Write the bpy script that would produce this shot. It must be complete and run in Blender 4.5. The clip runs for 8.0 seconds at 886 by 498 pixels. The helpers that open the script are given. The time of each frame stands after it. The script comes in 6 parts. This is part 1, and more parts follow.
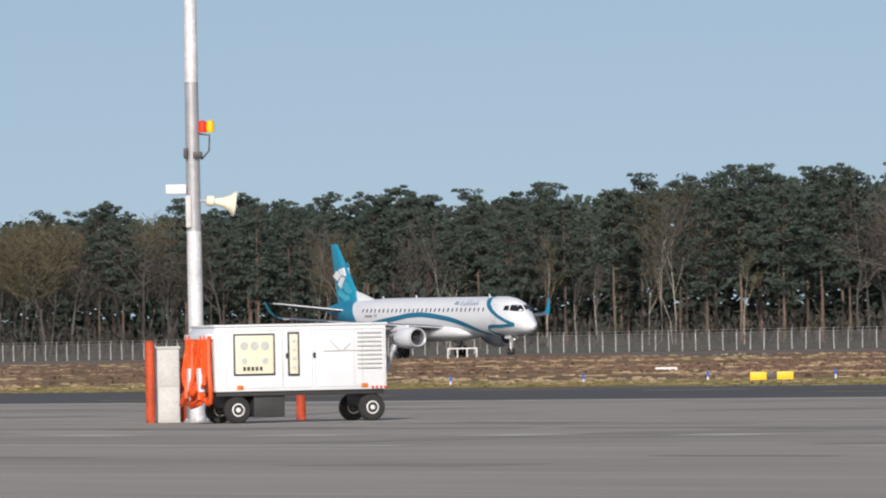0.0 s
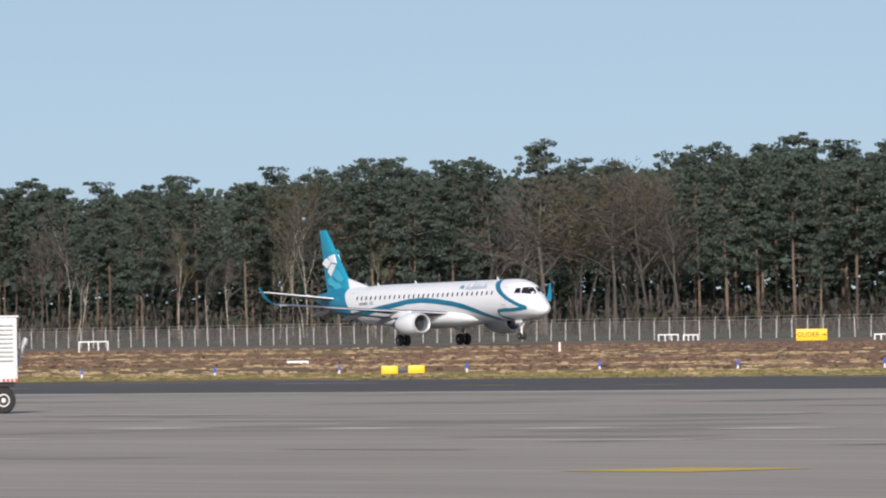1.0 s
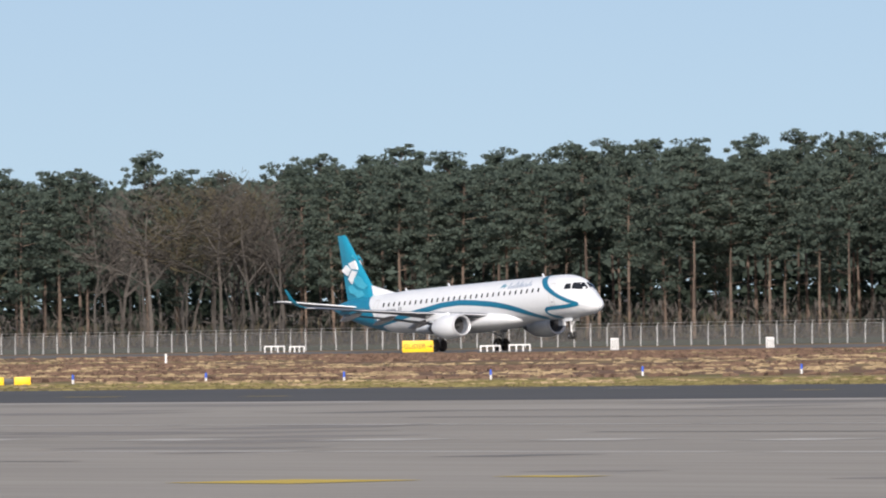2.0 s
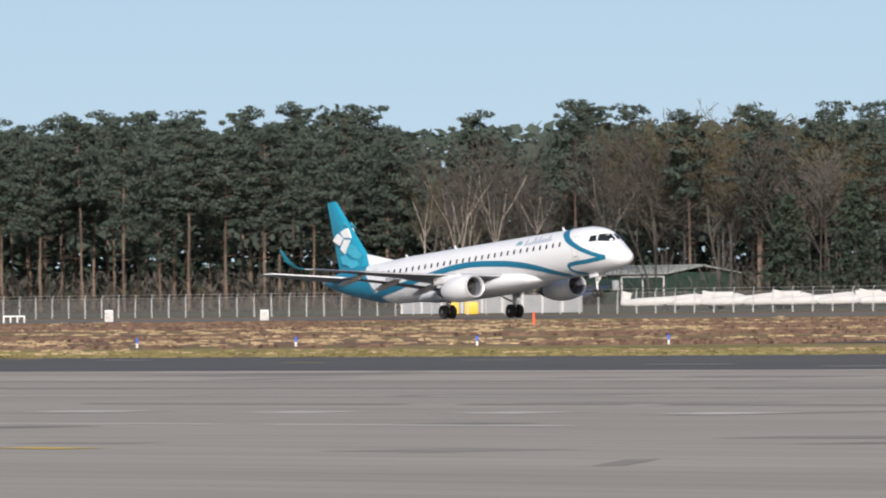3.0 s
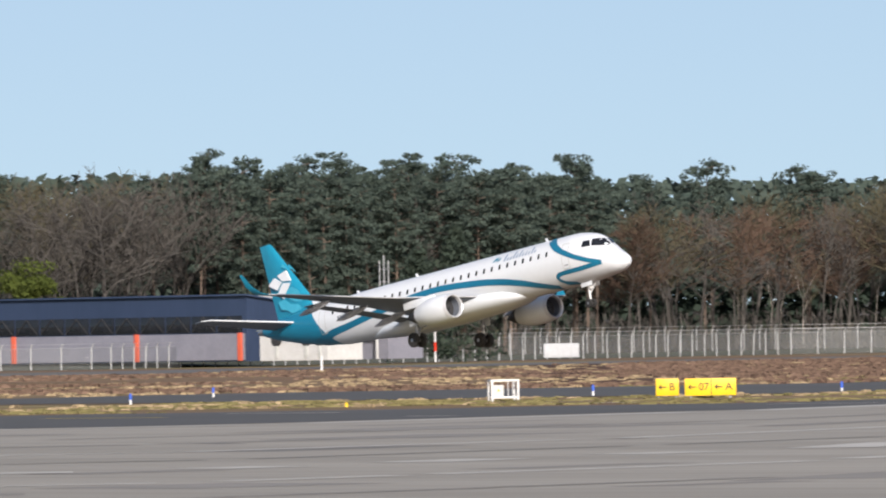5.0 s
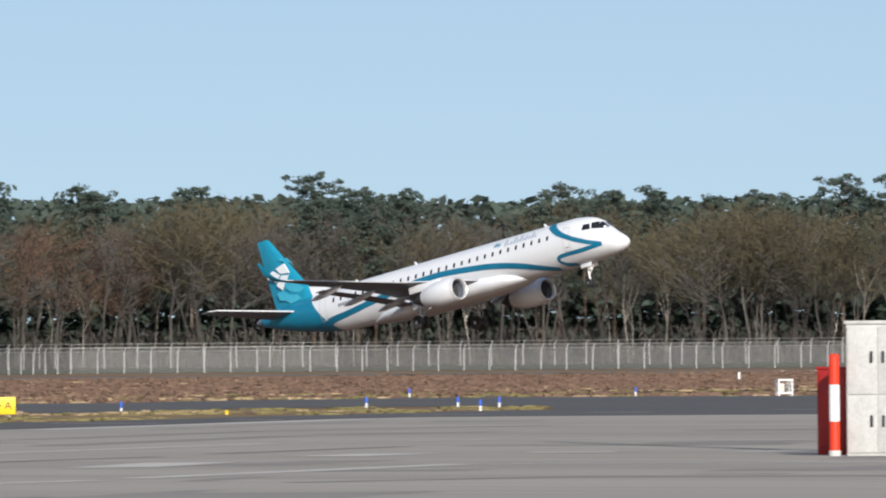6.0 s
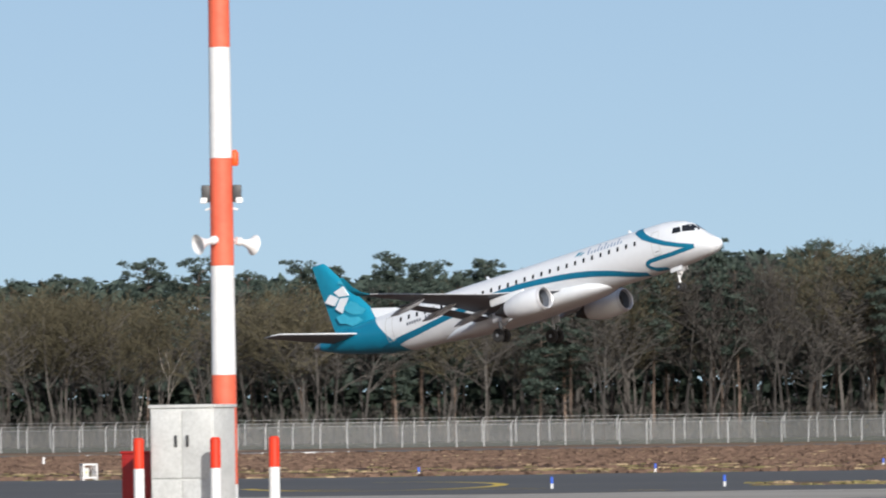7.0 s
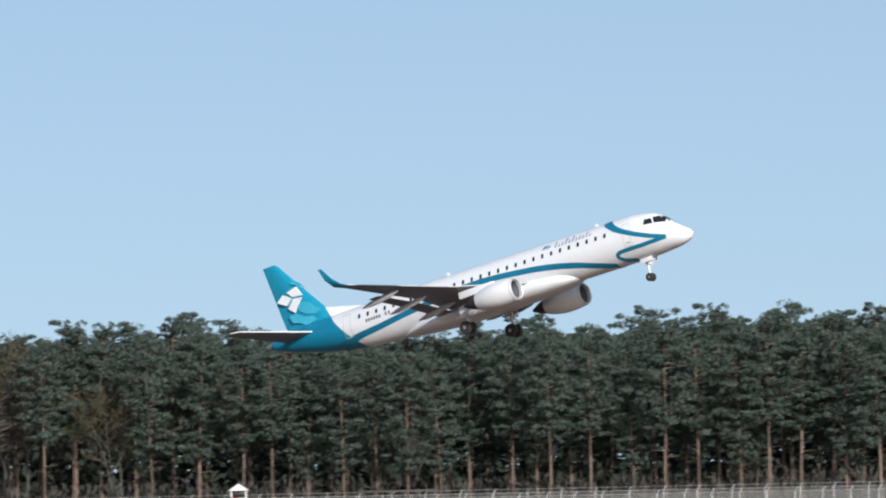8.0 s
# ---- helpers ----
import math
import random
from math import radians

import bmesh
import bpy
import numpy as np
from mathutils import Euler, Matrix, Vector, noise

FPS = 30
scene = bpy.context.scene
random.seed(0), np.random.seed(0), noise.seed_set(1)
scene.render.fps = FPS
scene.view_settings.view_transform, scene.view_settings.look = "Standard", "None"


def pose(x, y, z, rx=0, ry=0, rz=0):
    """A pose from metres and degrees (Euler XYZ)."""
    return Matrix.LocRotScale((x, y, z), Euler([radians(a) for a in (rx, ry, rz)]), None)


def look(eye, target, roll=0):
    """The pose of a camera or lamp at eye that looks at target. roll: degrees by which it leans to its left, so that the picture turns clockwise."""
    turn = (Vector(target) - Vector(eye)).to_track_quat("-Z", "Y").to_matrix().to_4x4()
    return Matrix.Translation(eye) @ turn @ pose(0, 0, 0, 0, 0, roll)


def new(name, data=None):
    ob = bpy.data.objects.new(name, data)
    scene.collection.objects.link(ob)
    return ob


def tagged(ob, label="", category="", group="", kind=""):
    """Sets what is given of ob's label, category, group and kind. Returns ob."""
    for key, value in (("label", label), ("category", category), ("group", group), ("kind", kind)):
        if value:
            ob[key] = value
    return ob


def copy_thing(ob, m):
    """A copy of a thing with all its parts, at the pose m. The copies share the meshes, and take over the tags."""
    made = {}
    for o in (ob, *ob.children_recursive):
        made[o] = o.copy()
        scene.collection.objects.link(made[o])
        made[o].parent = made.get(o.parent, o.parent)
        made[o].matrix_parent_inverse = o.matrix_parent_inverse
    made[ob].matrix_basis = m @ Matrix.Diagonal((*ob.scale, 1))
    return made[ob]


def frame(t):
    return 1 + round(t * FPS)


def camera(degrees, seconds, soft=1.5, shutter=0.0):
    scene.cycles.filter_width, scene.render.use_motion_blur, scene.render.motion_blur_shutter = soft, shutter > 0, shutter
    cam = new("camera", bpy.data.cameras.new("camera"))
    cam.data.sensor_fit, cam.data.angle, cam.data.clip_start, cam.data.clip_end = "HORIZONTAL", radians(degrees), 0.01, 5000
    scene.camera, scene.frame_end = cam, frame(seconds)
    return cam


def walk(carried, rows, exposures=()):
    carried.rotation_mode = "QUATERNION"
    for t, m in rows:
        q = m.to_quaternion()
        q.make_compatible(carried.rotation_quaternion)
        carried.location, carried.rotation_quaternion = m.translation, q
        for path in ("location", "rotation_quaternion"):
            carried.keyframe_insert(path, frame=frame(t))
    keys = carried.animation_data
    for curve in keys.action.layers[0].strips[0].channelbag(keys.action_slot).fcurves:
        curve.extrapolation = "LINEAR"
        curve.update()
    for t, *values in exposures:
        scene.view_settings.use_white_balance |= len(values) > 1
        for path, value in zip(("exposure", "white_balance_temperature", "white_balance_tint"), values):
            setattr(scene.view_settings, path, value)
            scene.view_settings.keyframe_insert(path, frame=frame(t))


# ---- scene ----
EYE = Vector((0, 0, 1.9))
cam = camera(5.13, 8.0, soft=2.0, shutter=0.08)

# seconds, bearing from +y in degrees, elevation, roll: a tripod pan
PAN = [
    (0, -60.0000, 0.5042, -1.094),
    (0.5, -58.9606, 0.4782, -1.024),
    (1, -57.8660, 0.4284, -1.006),
    (1.5, -56.7196, 0.4982, -1.012),
    (1.7, -56.3056, 0.4830, -1.018),
    (2.8, -53.2624, 0.3211, -0.779),
    (3, -52.6606, 0.2529, -0.731),
    (3.5, -50.8575, 0.1880, -0.601),
    (4, -49.0911, 0.0207, -0.943),
    (4.5, -47.2853, 0.2889, -0.686),
    (4.6, -46.8096, 0.4350, -0.660),
    (5, -44.9757, 0.5241, -0.969),
    (5.2, -44.2056, 0.5138, -0.888),
    (6.3, -39.6030, 0.6077, -0.759),
    (6.5, -38.8670, 0.6342, -1.017),
    (7, -36.7706, 1.0266, -0.837),
    (7.5, -34.4645, 1.1877, -1.100),
    (8, -31.7869, 1.4495, -1.200),
]


def aim(bearing, elevation, roll):
    b, e = radians(bearing), radians(elevation)
    return look(EYE, EYE + 100 * Vector((math.sin(b) * math.cos(e), math.cos(b) * math.cos(e), math.sin(e))), roll)


walk(cam, [(t, aim(b, e, r)) for t, b, e, r in PAN], exposures=((0, -0.26, 6650, 14), (1.5, 0.0, 6650, 14), (3, 0.05, 6800, 14), (3.7, 0.0, 6800, 14), (4.5, 0.02, 6750, 14), (5, 0.12, 6700, 13), (6.5, 0.03, 6500, 10.5), (7, -0.02, 6450, 10.5), (7.5, -0.14, 6400, 10.5), (8, 0.08, 6400, 10.5)))
# ---- light ----
SUN = Vector((0.78, -0.6, 0.48)).normalized()
world = bpy.data.worlds.new("sky")
scene.world = world
world.use_nodes = True
wn, wl = world.node_tree.nodes, world.node_tree.links
sky = wn.new("ShaderNodeTexSky")
sky.sky_type, sky.sun_disc = "NISHITA", False
sky.sun_elevation, sky.sun_rotation = math.asin(SUN.z), math.atan2(SUN.x, SUN.y)
sky.dust_density, sky.air_density, sky.ozone_density = 2.2, 1.0, 1.0
tc, lift, nrm = wn.new("ShaderNodeTexCoord"), wn.new("ShaderNodeVectorMath"), wn.new("ShaderNodeVectorMath")
lift.operation, nrm.operation = "MULTIPLY_ADD", "NORMALIZE"
lift.inputs[1].default_value, lift.inputs[2].default_value = (1, 1, 1.6), (0, 0, 0.13)
wl.new(tc.outputs["Generated"], lift.inputs[0])
wl.new(lift.outputs[0], nrm.inputs[0])
wl.new(nrm.outputs[0], sky.inputs[0])
wl.new(sky.outputs[0], wn["Background"].inputs[0])
wn["Background"].inputs[1].default_value = 0.132
sun = new("sun", bpy.data.lights.new("sun", "SUN"))
sun.data.energy, sun.data.angle, sun.data.color = 4.6, radians(0.5), (1.0, 0.965, 0.92)
sun.matrix_world = look(SUN * 50, (0, 0, 0))


# ---- materials ----
def srgb(r, g, b):
    return tuple((c / 12.92 if c <= 0.04045 else ((c + 0.055) / 1.055) ** 2.4) for c in (r / 255, g / 255, b / 255)) + (1,)


def material(name, a, b=None, scale=3.0, rough=0.7, metal=0.0, bump=0.0, stretch=(1, 1, 1), fine=6.0, island=0.0, rand=0.0, spec=0.5, leaf=0.0):
    """Two colours mixed by coarse and fine noise, with a little relief; island or rand vary the value by piece."""
    m = bpy.data.materials.new(name)
    m.use_nodes = True
    n, l = m.node_tree.nodes, m.node_tree.links
    bs = n["Principled BSDF"]
    bs.inputs["Roughness"].default_value, bs.inputs["Metallic"].default_value = rough, metal
    bs.inputs["Specular IOR Level"].default_value = spec
    b = b or a
    geo, mp = n.new("ShaderNodeTexCoord"), n.new("ShaderNodeMapping")
    mp.inputs["Scale"].default_value = stretch
    l.new(geo.outputs["Object"], mp.inputs[0])
    n1, n2, mx = n.new("ShaderNodeTexNoise"), n.new("ShaderNodeTexNoise"), n.new("ShaderNodeMath")
    for q, s, d in ((n1, scale, 4), (n2, scale * fine, 3)):
        q.inputs["Scale"].default_value, q.inputs["Detail"].default_value = s, d
        l.new(mp.outputs[0], q.inputs[0])
    mx.operation = "MULTIPLY_ADD"
    mx.inputs[1].default_value, add = 0.55, n.new("ShaderNodeMath")
    add.operation, add.inputs[1].default_value = "MULTIPLY", 0.45
    l.new(n2.outputs[0], add.inputs[0])
    l.new(n1.outputs[0], mx.inputs[0])
    l.new(add.outputs[0], mx.inputs[2])
    ramp = n.new("ShaderNodeMapRange")
    ramp.inputs[1].default_value, ramp.inputs[2].default_value = 0.34, 0.66
    l.new(mx.outputs[0], ramp.inputs[0])
    mix = n.new("ShaderNodeMix")
    mix.data_type = "RGBA"
    mix.inputs[6].default_value, mix.inputs[7].default_value = a, b
    l.new(ramp.outputs[0], mix.inputs[0])
    out = mix.outputs[2]
    if island or rand:
        src = n.new("ShaderNodeNewGeometry").outputs["Random Per Island"] if island else n.new("ShaderNodeObjectInfo").outputs["Random"]
        mr, hs = n.new("ShaderNodeMapRange"), n.new("ShaderNodeHueSaturation")
        v = island or rand
        mr.inputs[3].default_value, mr.inputs[4].default_value = 1 - v, 1 + v
        l.new(src, mr.inputs[0])
        l.new(mr.outputs[0], hs.inputs["Value"])
        l.new(out, hs.inputs["Color"])
        out = hs.outputs[0]
    l.new(out, bs.inputs["Base Color"])
    if leaf:
        tl, ms = n.new("ShaderNodeBsdfTranslucent"), n.new("ShaderNodeMixShader")
        ms.inputs[0].default_value = leaf
        l.new(out, tl.inputs[0])
        l.new(bs.outputs[0], ms.inputs[1])
        l.new(tl.outputs[0], ms.inputs[2])
        l.new(ms.outputs[0], n["Material Output"].inputs[0])
    if bump:
        bp = n.new("ShaderNodeBump")
        bp.inputs["Strength"].default_value, bp.inputs["Distance"].default_value = bump, 0.05
        l.new(mx.outputs[0], bp.inputs["Height"])
        l.new(bp.outputs[0], bs.inputs["Normal"])
    return m


WHITE = material("white_paint", (0.755, 0.785, 0.81, 1), (0.71, 0.74, 0.765, 1), 0.35, 0.28)
TEAL = material("teal_paint", srgb(20, 130, 160), srgb(26, 142, 172), 0.4, 0.3)
STRIPE_TEAL = material("stripe_teal", srgb(16, 108, 140), srgb(22, 118, 150), 0.5, 0.3)
SLAT_METAL = material("polished_slat_metal", (0.66, 0.67, 0.69, 1), (0.58, 0.59, 0.61, 1), 1.0, 0.35, 0.25)
DARK_RED = material("dark_red_paint", srgb(168, 26, 20), srgb(140, 20, 16), 1.5, 0.5)
TEAL_LIGHT = material("light_teal_paint", srgb(70, 178, 204), srgb(52, 160, 190), 0.5, 0.3)
GREY_METAL = material("bare_metal", (0.42, 0.43, 0.44, 1), (0.34, 0.35, 0.36, 1), 1.2, 0.35, 0.7)
WING_GREY = material("wing_grey", (0.15, 0.170, 0.205, 1), (0.12, 0.138, 0.168, 1), 0.8, 0.4)
LETTER_GREY = material("grey_blue_lettering", srgb(138, 158, 182), srgb(128, 148, 174), 1.0, 0.4)
FAIRING_GREY = material("fairing_grey", (0.36, 0.365, 0.38, 1), (0.3, 0.305, 0.32, 1), 0.8, 0.4)
DARK = material("dark_metal", (0.03, 0.03, 0.033, 1), (0.05, 0.05, 0.05, 1), 3, 0.5)
RUBBER = material("rubber", (0.018, 0.018, 0.018, 1), (0.03, 0.029, 0.028, 1), 6, 0.85)
GLASS_DARK = material("dark_glass", (0.012, 0.014, 0.018, 1), (0.02, 0.022, 0.026, 1), 1, 0.08)
CONCRETE = material("apron_concrete", (0.368, 0.340, 0.294, 1), (0.246, 0.226, 0.192, 1), 0.11, 0.9, bump=0.3, stretch=(0.09, 1, 1), fine=9)
ASPHALT = material("dark_asphalt", (0.062, 0.063, 0.064, 1), (0.085, 0.084, 0.082, 1), 0.06, 0.92, bump=0.3, stretch=(0.3, 1, 1), fine=20)
RUNWAY = material("runway_asphalt", (0.105, 0.103, 0.10, 1), (0.14, 0.137, 0.13, 1), 0.05, 0.92, stretch=(0.2, 1, 1), fine=20)
LINE_WHITE = material("worn_white_line", (0.56, 0.54, 0.50, 1), (0.40, 0.38, 0.345, 1), 0.5, 0.9, stretch=(0.4, 2, 1))
LINE_YELLOW = material("worn_yellow_line", (0.62, 0.44, 0.05, 1), (0.5, 0.37, 0.08, 1), 0.4, 0.9)
JOINT = material("tar_joint", (0.16, 0.15, 0.138, 1), (0.20, 0.188, 0.172, 1), 0.6, 0.95)
STAIN = material("old_patch", (0.262, 0.243, 0.22, 1), (0.205, 0.19, 0.172, 1), 0.3, 0.95, stretch=(0.3, 1, 1))
GALV = material("galvanised_steel", (0.46, 0.47, 0.48, 1), (0.33, 0.34, 0.35, 1), 4, 0.5, 0.35)
POST_PALE = material("pale_fence_post", (0.52, 0.53, 0.53, 1), (0.40, 0.41, 0.41, 1), 3, 0.6)
GALV_WORN = material("worn_galvanised_steel", (0.80, 0.81, 0.82, 1), (0.52, 0.53, 0.54, 1), 2.5, 0.55, 0.2, fine=5)
PAINT_RED = material("red_paint", srgb(228, 58, 22), srgb(210, 48, 20), 2, 0.5)
RUSTY_ORANGE = material("rusty_orange_paint", srgb(218, 84, 40), srgb(140, 58, 34), 1.1, 0.7, fine=4)
AMBER = material("amber_plastic", srgb(228, 122, 30), srgb(212, 108, 24), 3, 0.4)
PAINT_ORANGE = material("faded_red_paint", srgb(224, 106, 78), srgb(210, 92, 66), 1.5, 0.6)
PAINT_WHITE = material("weathered_white_paint", (0.78, 0.78, 0.77, 1), (0.68, 0.68, 0.67, 1), 2, 0.5)
YELLOW = material("sign_yellow", srgb(240, 196, 12), srgb(228, 182, 10), 3, 0.45)
BLACK = material("sign_black", (0.015, 0.015, 0.015, 1), None, 3, 0.6)
BLUE = material("marker_blue", srgb(30, 82, 190), srgb(40, 95, 200), 4, 0.5)
ORANGE_CABLE = material("orange_cable", srgb(236, 96, 36), srgb(216, 76, 22), 8, 0.5)
CREAM = material("cream_panel", srgb(234, 230, 206), srgb(222, 217, 190), 4, 0.5)
CAB_GREY = material("cabinet_grey", (0.60, 0.61, 0.59, 1), (0.46, 0.47, 0.45, 1), 2.2, 0.6, fine=8)
# needle green, with lightness and blue mixed in for distance haze
PINE_LEAF = material("pine_needles", (0.064, 0.092, 0.077, 1), (0.096, 0.122, 0.098, 1), 0.4, 0.8, island=0.2, spec=0.1, leaf=0.3)
# needles of the firs, also used as shade colour deep in the wood
FIR_AND_SHADE_LEAF = material("fir_needles", (0.045, 0.066, 0.052, 1), (0.07, 0.092, 0.066, 1), 0.5, 0.8, island=0.2, spec=0.1, leaf=0.4)
PINE_BARK = material("pine_bark", (0.17, 0.122, 0.092, 1), (0.088, 0.070, 0.058, 1), 0.5, 0.95, stretch=(4, 4, 1), rand=0.25)
BIRCH_BARK = material("birch_bark", (0.46, 0.42, 0.37, 1), (0.24, 0.21, 0.18, 1), 1.2, 0.9, stretch=(1, 1, 3), rand=0.25)
BARE_BARK = material("bare_wood", (0.090, 0.082, 0.074, 1), (0.062, 0.056, 0.050, 1), 0.6, 0.95, rand=0.3)
TWIG = material("bare_twigs", (0.094, 0.086, 0.077, 1), (0.070, 0.065, 0.059, 1), 0.3, 0.95, rand=0.3, spec=0.1)
TWIG_RED = material("budding_twigs", (0.115, 0.074, 0.054, 1), (0.085, 0.06, 0.046, 1), 0.3, 0.95, rand=0.2, spec=0.1)
TWIG_GREEN = material("greening_twigs", (0.105, 0.092, 0.058, 1), (0.075, 0.068, 0.045, 1), 0.3, 0.95, rand=0.25, spec=0.1)
BUSH_GREEN = material("spring_leaves", (0.13, 0.16, 0.04, 1), (0.09, 0.12, 0.03, 1), 0.6, 0.8, island=0.2, spec=0.1, leaf=0.4)
HEATHER = material("dry_heather", (0.168, 0.113, 0.084, 1), (0.130, 0.088, 0.067, 1), 0.15, 0.95, island=0.25, spec=0.1)
STRAW = material("dry_grass", (0.36, 0.28, 0.175, 1), (0.27, 0.21, 0.13, 1), 0.2, 0.95, island=0.3, spec=0.1)
GRASS_TUFT = material("green_grass", (0.150, 0.140, 0.062, 1), (0.21, 0.178, 0.085, 1), 0.2, 0.95, island=0.3, spec=0.1)
HEATH = material("heath_soil", (0.125, 0.072, 0.05, 1), (0.085, 0.052, 0.038, 1), 0.12, 0.95, stretch=(0.25, 1, 1), fine=10, spec=0.1)
FLOOR_WOOD = material("leaf_litter", (0.07, 0.055, 0.04, 1), (0.045, 0.038, 0.028, 1), 0.2, 0.95)
FENCE_GRASS = material("mown_grass", (0.052, 0.060, 0.034, 1), (0.072, 0.074, 0.044, 1), 0.08, 0.95, stretch=(0.3, 1, 1), fine=12)


def field_material():
    """Rough field: straw, brown heather patches and a greener margin, streaked along the runway."""
    m = bpy.data.materials.new("field_grass")
    m.use_nodes = True
    n, l = m.node_tree.nodes, m.node_tree.links
    bs = n["Principled BSDF"]
    bs.inputs["Roughness"].default_value, bs.inputs["Specular IOR Level"].default_value = 0.95, 0.1
    tcn = n.new("ShaderNodeTexCoord")

    def nz(scale, sx, detail, lo, hi):
        mp, t, r = n.new("ShaderNodeMapping"), n.new("ShaderNodeTexNoise"), n.new("ShaderNodeMapRange")
        mp.inputs["Scale"].default_value = (sx, 1, 1)
        t.inputs["Scale"].default_value, t.inputs["Detail"].default_value = scale, detail
        r.inputs[1].default_value, r.inputs[2].default_value = lo, hi
        l.new(tcn.outputs["Object"], mp.inputs[0])
        l.new(mp.outputs[0], t.inputs[0])
        l.new(t.outputs[0], r.inputs[0])
        return r.outputs[0]

    def blend(f, a, b):
        x = n.new("ShaderNodeMix")
        x.data_type = "RGBA"
        l.new(f, x.inputs[0])
        for i, c in ((6, a), (7, b)):
            if isinstance(c, tuple):
                x.inputs[i].default_value = c
            else:
                l.new(c, x.inputs[i])
        return x.outputs[2]

    straw = blend(nz(0.5, 0.5, 4, 0.35, 0.65), (0.36, 0.27, 0.14, 1), (0.24, 0.185, 0.095, 1))
    green = blend(nz(0.15, 0.4, 5, 0.42, 0.62), straw, (0.155, 0.15, 0.055, 1))
    brown = blend(nz(0.7, 0.6, 4, 0.35, 0.65), (0.17, 0.105, 0.072, 1), (0.22, 0.145, 0.098, 1))
    l.new(blend(nz(0.035, 0.14, 8, 0.38, 0.54), green, brown), bs.inputs["Base Color"])
    return m


FIELD = field_material()


# ---- builders ----
def link(name, bm, mat, parent=None, label="", smooth=True):
    me = bpy.data.meshes.new(name)
    bm.normal_update()
    bm.to_mesh(me)
    bm.free()
    for mt in mat if isinstance(mat, (list, tuple)) else [mat]:
        me.materials.append(mt)
    if smooth:
        me.shade_smooth()
        me.set_sharp_from_angle(angle=radians(35))
    ob = new(name, me)
    if parent:
        ob.parent = parent
    if label:
        ob["label"] = label
    return ob


def part(name, bm, mat, parent, label="", smooth=True):
    return link(name, bm, mat, parent, label, smooth)


def empty(name, m, label, category, group="", kind=""):
    e = new(name)
    e.matrix_world = m
    e.empty_display_size = 0.3
    return tagged(e, label, category, group, kind)


def box(bm, c, s, bevel=0.0, turn=None):
    """A box of size s round c, with bevelled edges."""
    r = bmesh.ops.create_cube(bm, size=1)
    vs = r["verts"]
    m = Matrix.Translation(c) @ (turn or Matrix()) @ Matrix.Diagonal((*s, 1))
    bmesh.ops.transform(bm, matrix=m, verts=vs)
    if bevel:
        es = list({e for v in vs for e in v.link_edges})
        bmesh.ops.bevel(bm, geom=es, offset=bevel, segments=2, affect="EDGES", profile=0.6)
    return bm


def rod(bm, a, b, r0, r1=None, seg=10, caps=True):
    a, b = Vector(a), Vector(b)
    r1 = r0 if r1 is None else r1
    d = (b - a)
    q = d.to_track_quat("Z", "Y").to_matrix()
    rings = []
    for p, r in ((a, r0), (b, r1)):
        rings.append([bm.verts.new(p + q @ Vector((math.cos(2 * math.pi * i / seg) * r, math.sin(2 * math.pi * i / seg) * r, 0))) for i in range(seg)])
    for i in range(seg):
        j = (i + 1) % seg
        bm.faces.new((rings[0][i], rings[0][j], rings[1][j], rings[1][i]))
    if caps:
        bm.faces.new(rings[0][::-1])
        bm.faces.new(rings[1])
    return bm


def tube(bm, pts, r, seg=8):
    """One bent pipe through the points."""
    pts = [Vector(p) for p in pts]
    rings = []
    for i, p in enumerate(pts):
        d = (pts[min(i + 1, len(pts) - 1)] - pts[max(i - 1, 0)]).normalized()
        side = d.cross(Vector((0.31, 0.93, 0.2))).normalized()
        up = d.cross(side)
        rings.append([bm.verts.new(p + (side * math.cos(2 * math.pi * k / seg) + up * math.sin(2 * math.pi * k / seg)) * r) for k in range(seg)])
    for a, b in zip(rings, rings[1:]):
        for k in range(seg):
            j = (k + 1) % seg
            bm.faces.new((a[k], a[j], b[j], b[k]))
    bm.faces.new(rings[0][::-1])
    bm.faces.new(rings[-1])
    return bm


def spin(bm, prof, axis_at, ax, seg=28, caps=True):
    """A turned body: prof is (along, radius); ax 'x', 'y' or 'z'."""
    rings = []
    for u, r in prof:
        ring = []
        for i in range(seg):
            c, s = math.cos(2 * math.pi * i / seg) * r, math.sin(2 * math.pi * i / seg) * r
            v = {"x": (u, c, s), "y": (c, u, s), "z": (c, s, u)}[ax]
            ring.append(bm.verts.new(Vector(axis_at) + Vector(v)))
        rings.append(ring)
    for p, q in zip(rings, rings[1:]):
        for i in range(seg):
            j = (i + 1) % seg
            bm.faces.new((p[i], p[j], q[j], q[i]))
    if caps:
        bm.faces.new(rings[0][::-1])
        bm.faces.new(rings[-1])
    bmesh.ops.recalc_face_normals(bm, faces=bm.faces)
    return bm


def at(bearing, dist, z=0.0):
    b = radians(bearing)
    return Vector((dist * math.sin(b), dist * math.cos(b), z))


def facing(p, toward=(0, 0), extra=0.0):
    """A pose at p whose -y side faces the point toward."""
    a = math.atan2(toward[1] - p[1], toward[0] - p[0]) + math.pi / 2
    return Matrix.Translation(p) @ Matrix.Rotation(a + radians(extra), 4, "Z")


def edge(table, bearing):
    return float(np.interp(bearing, [r[0] for r in table], [r[1] for r in table]))


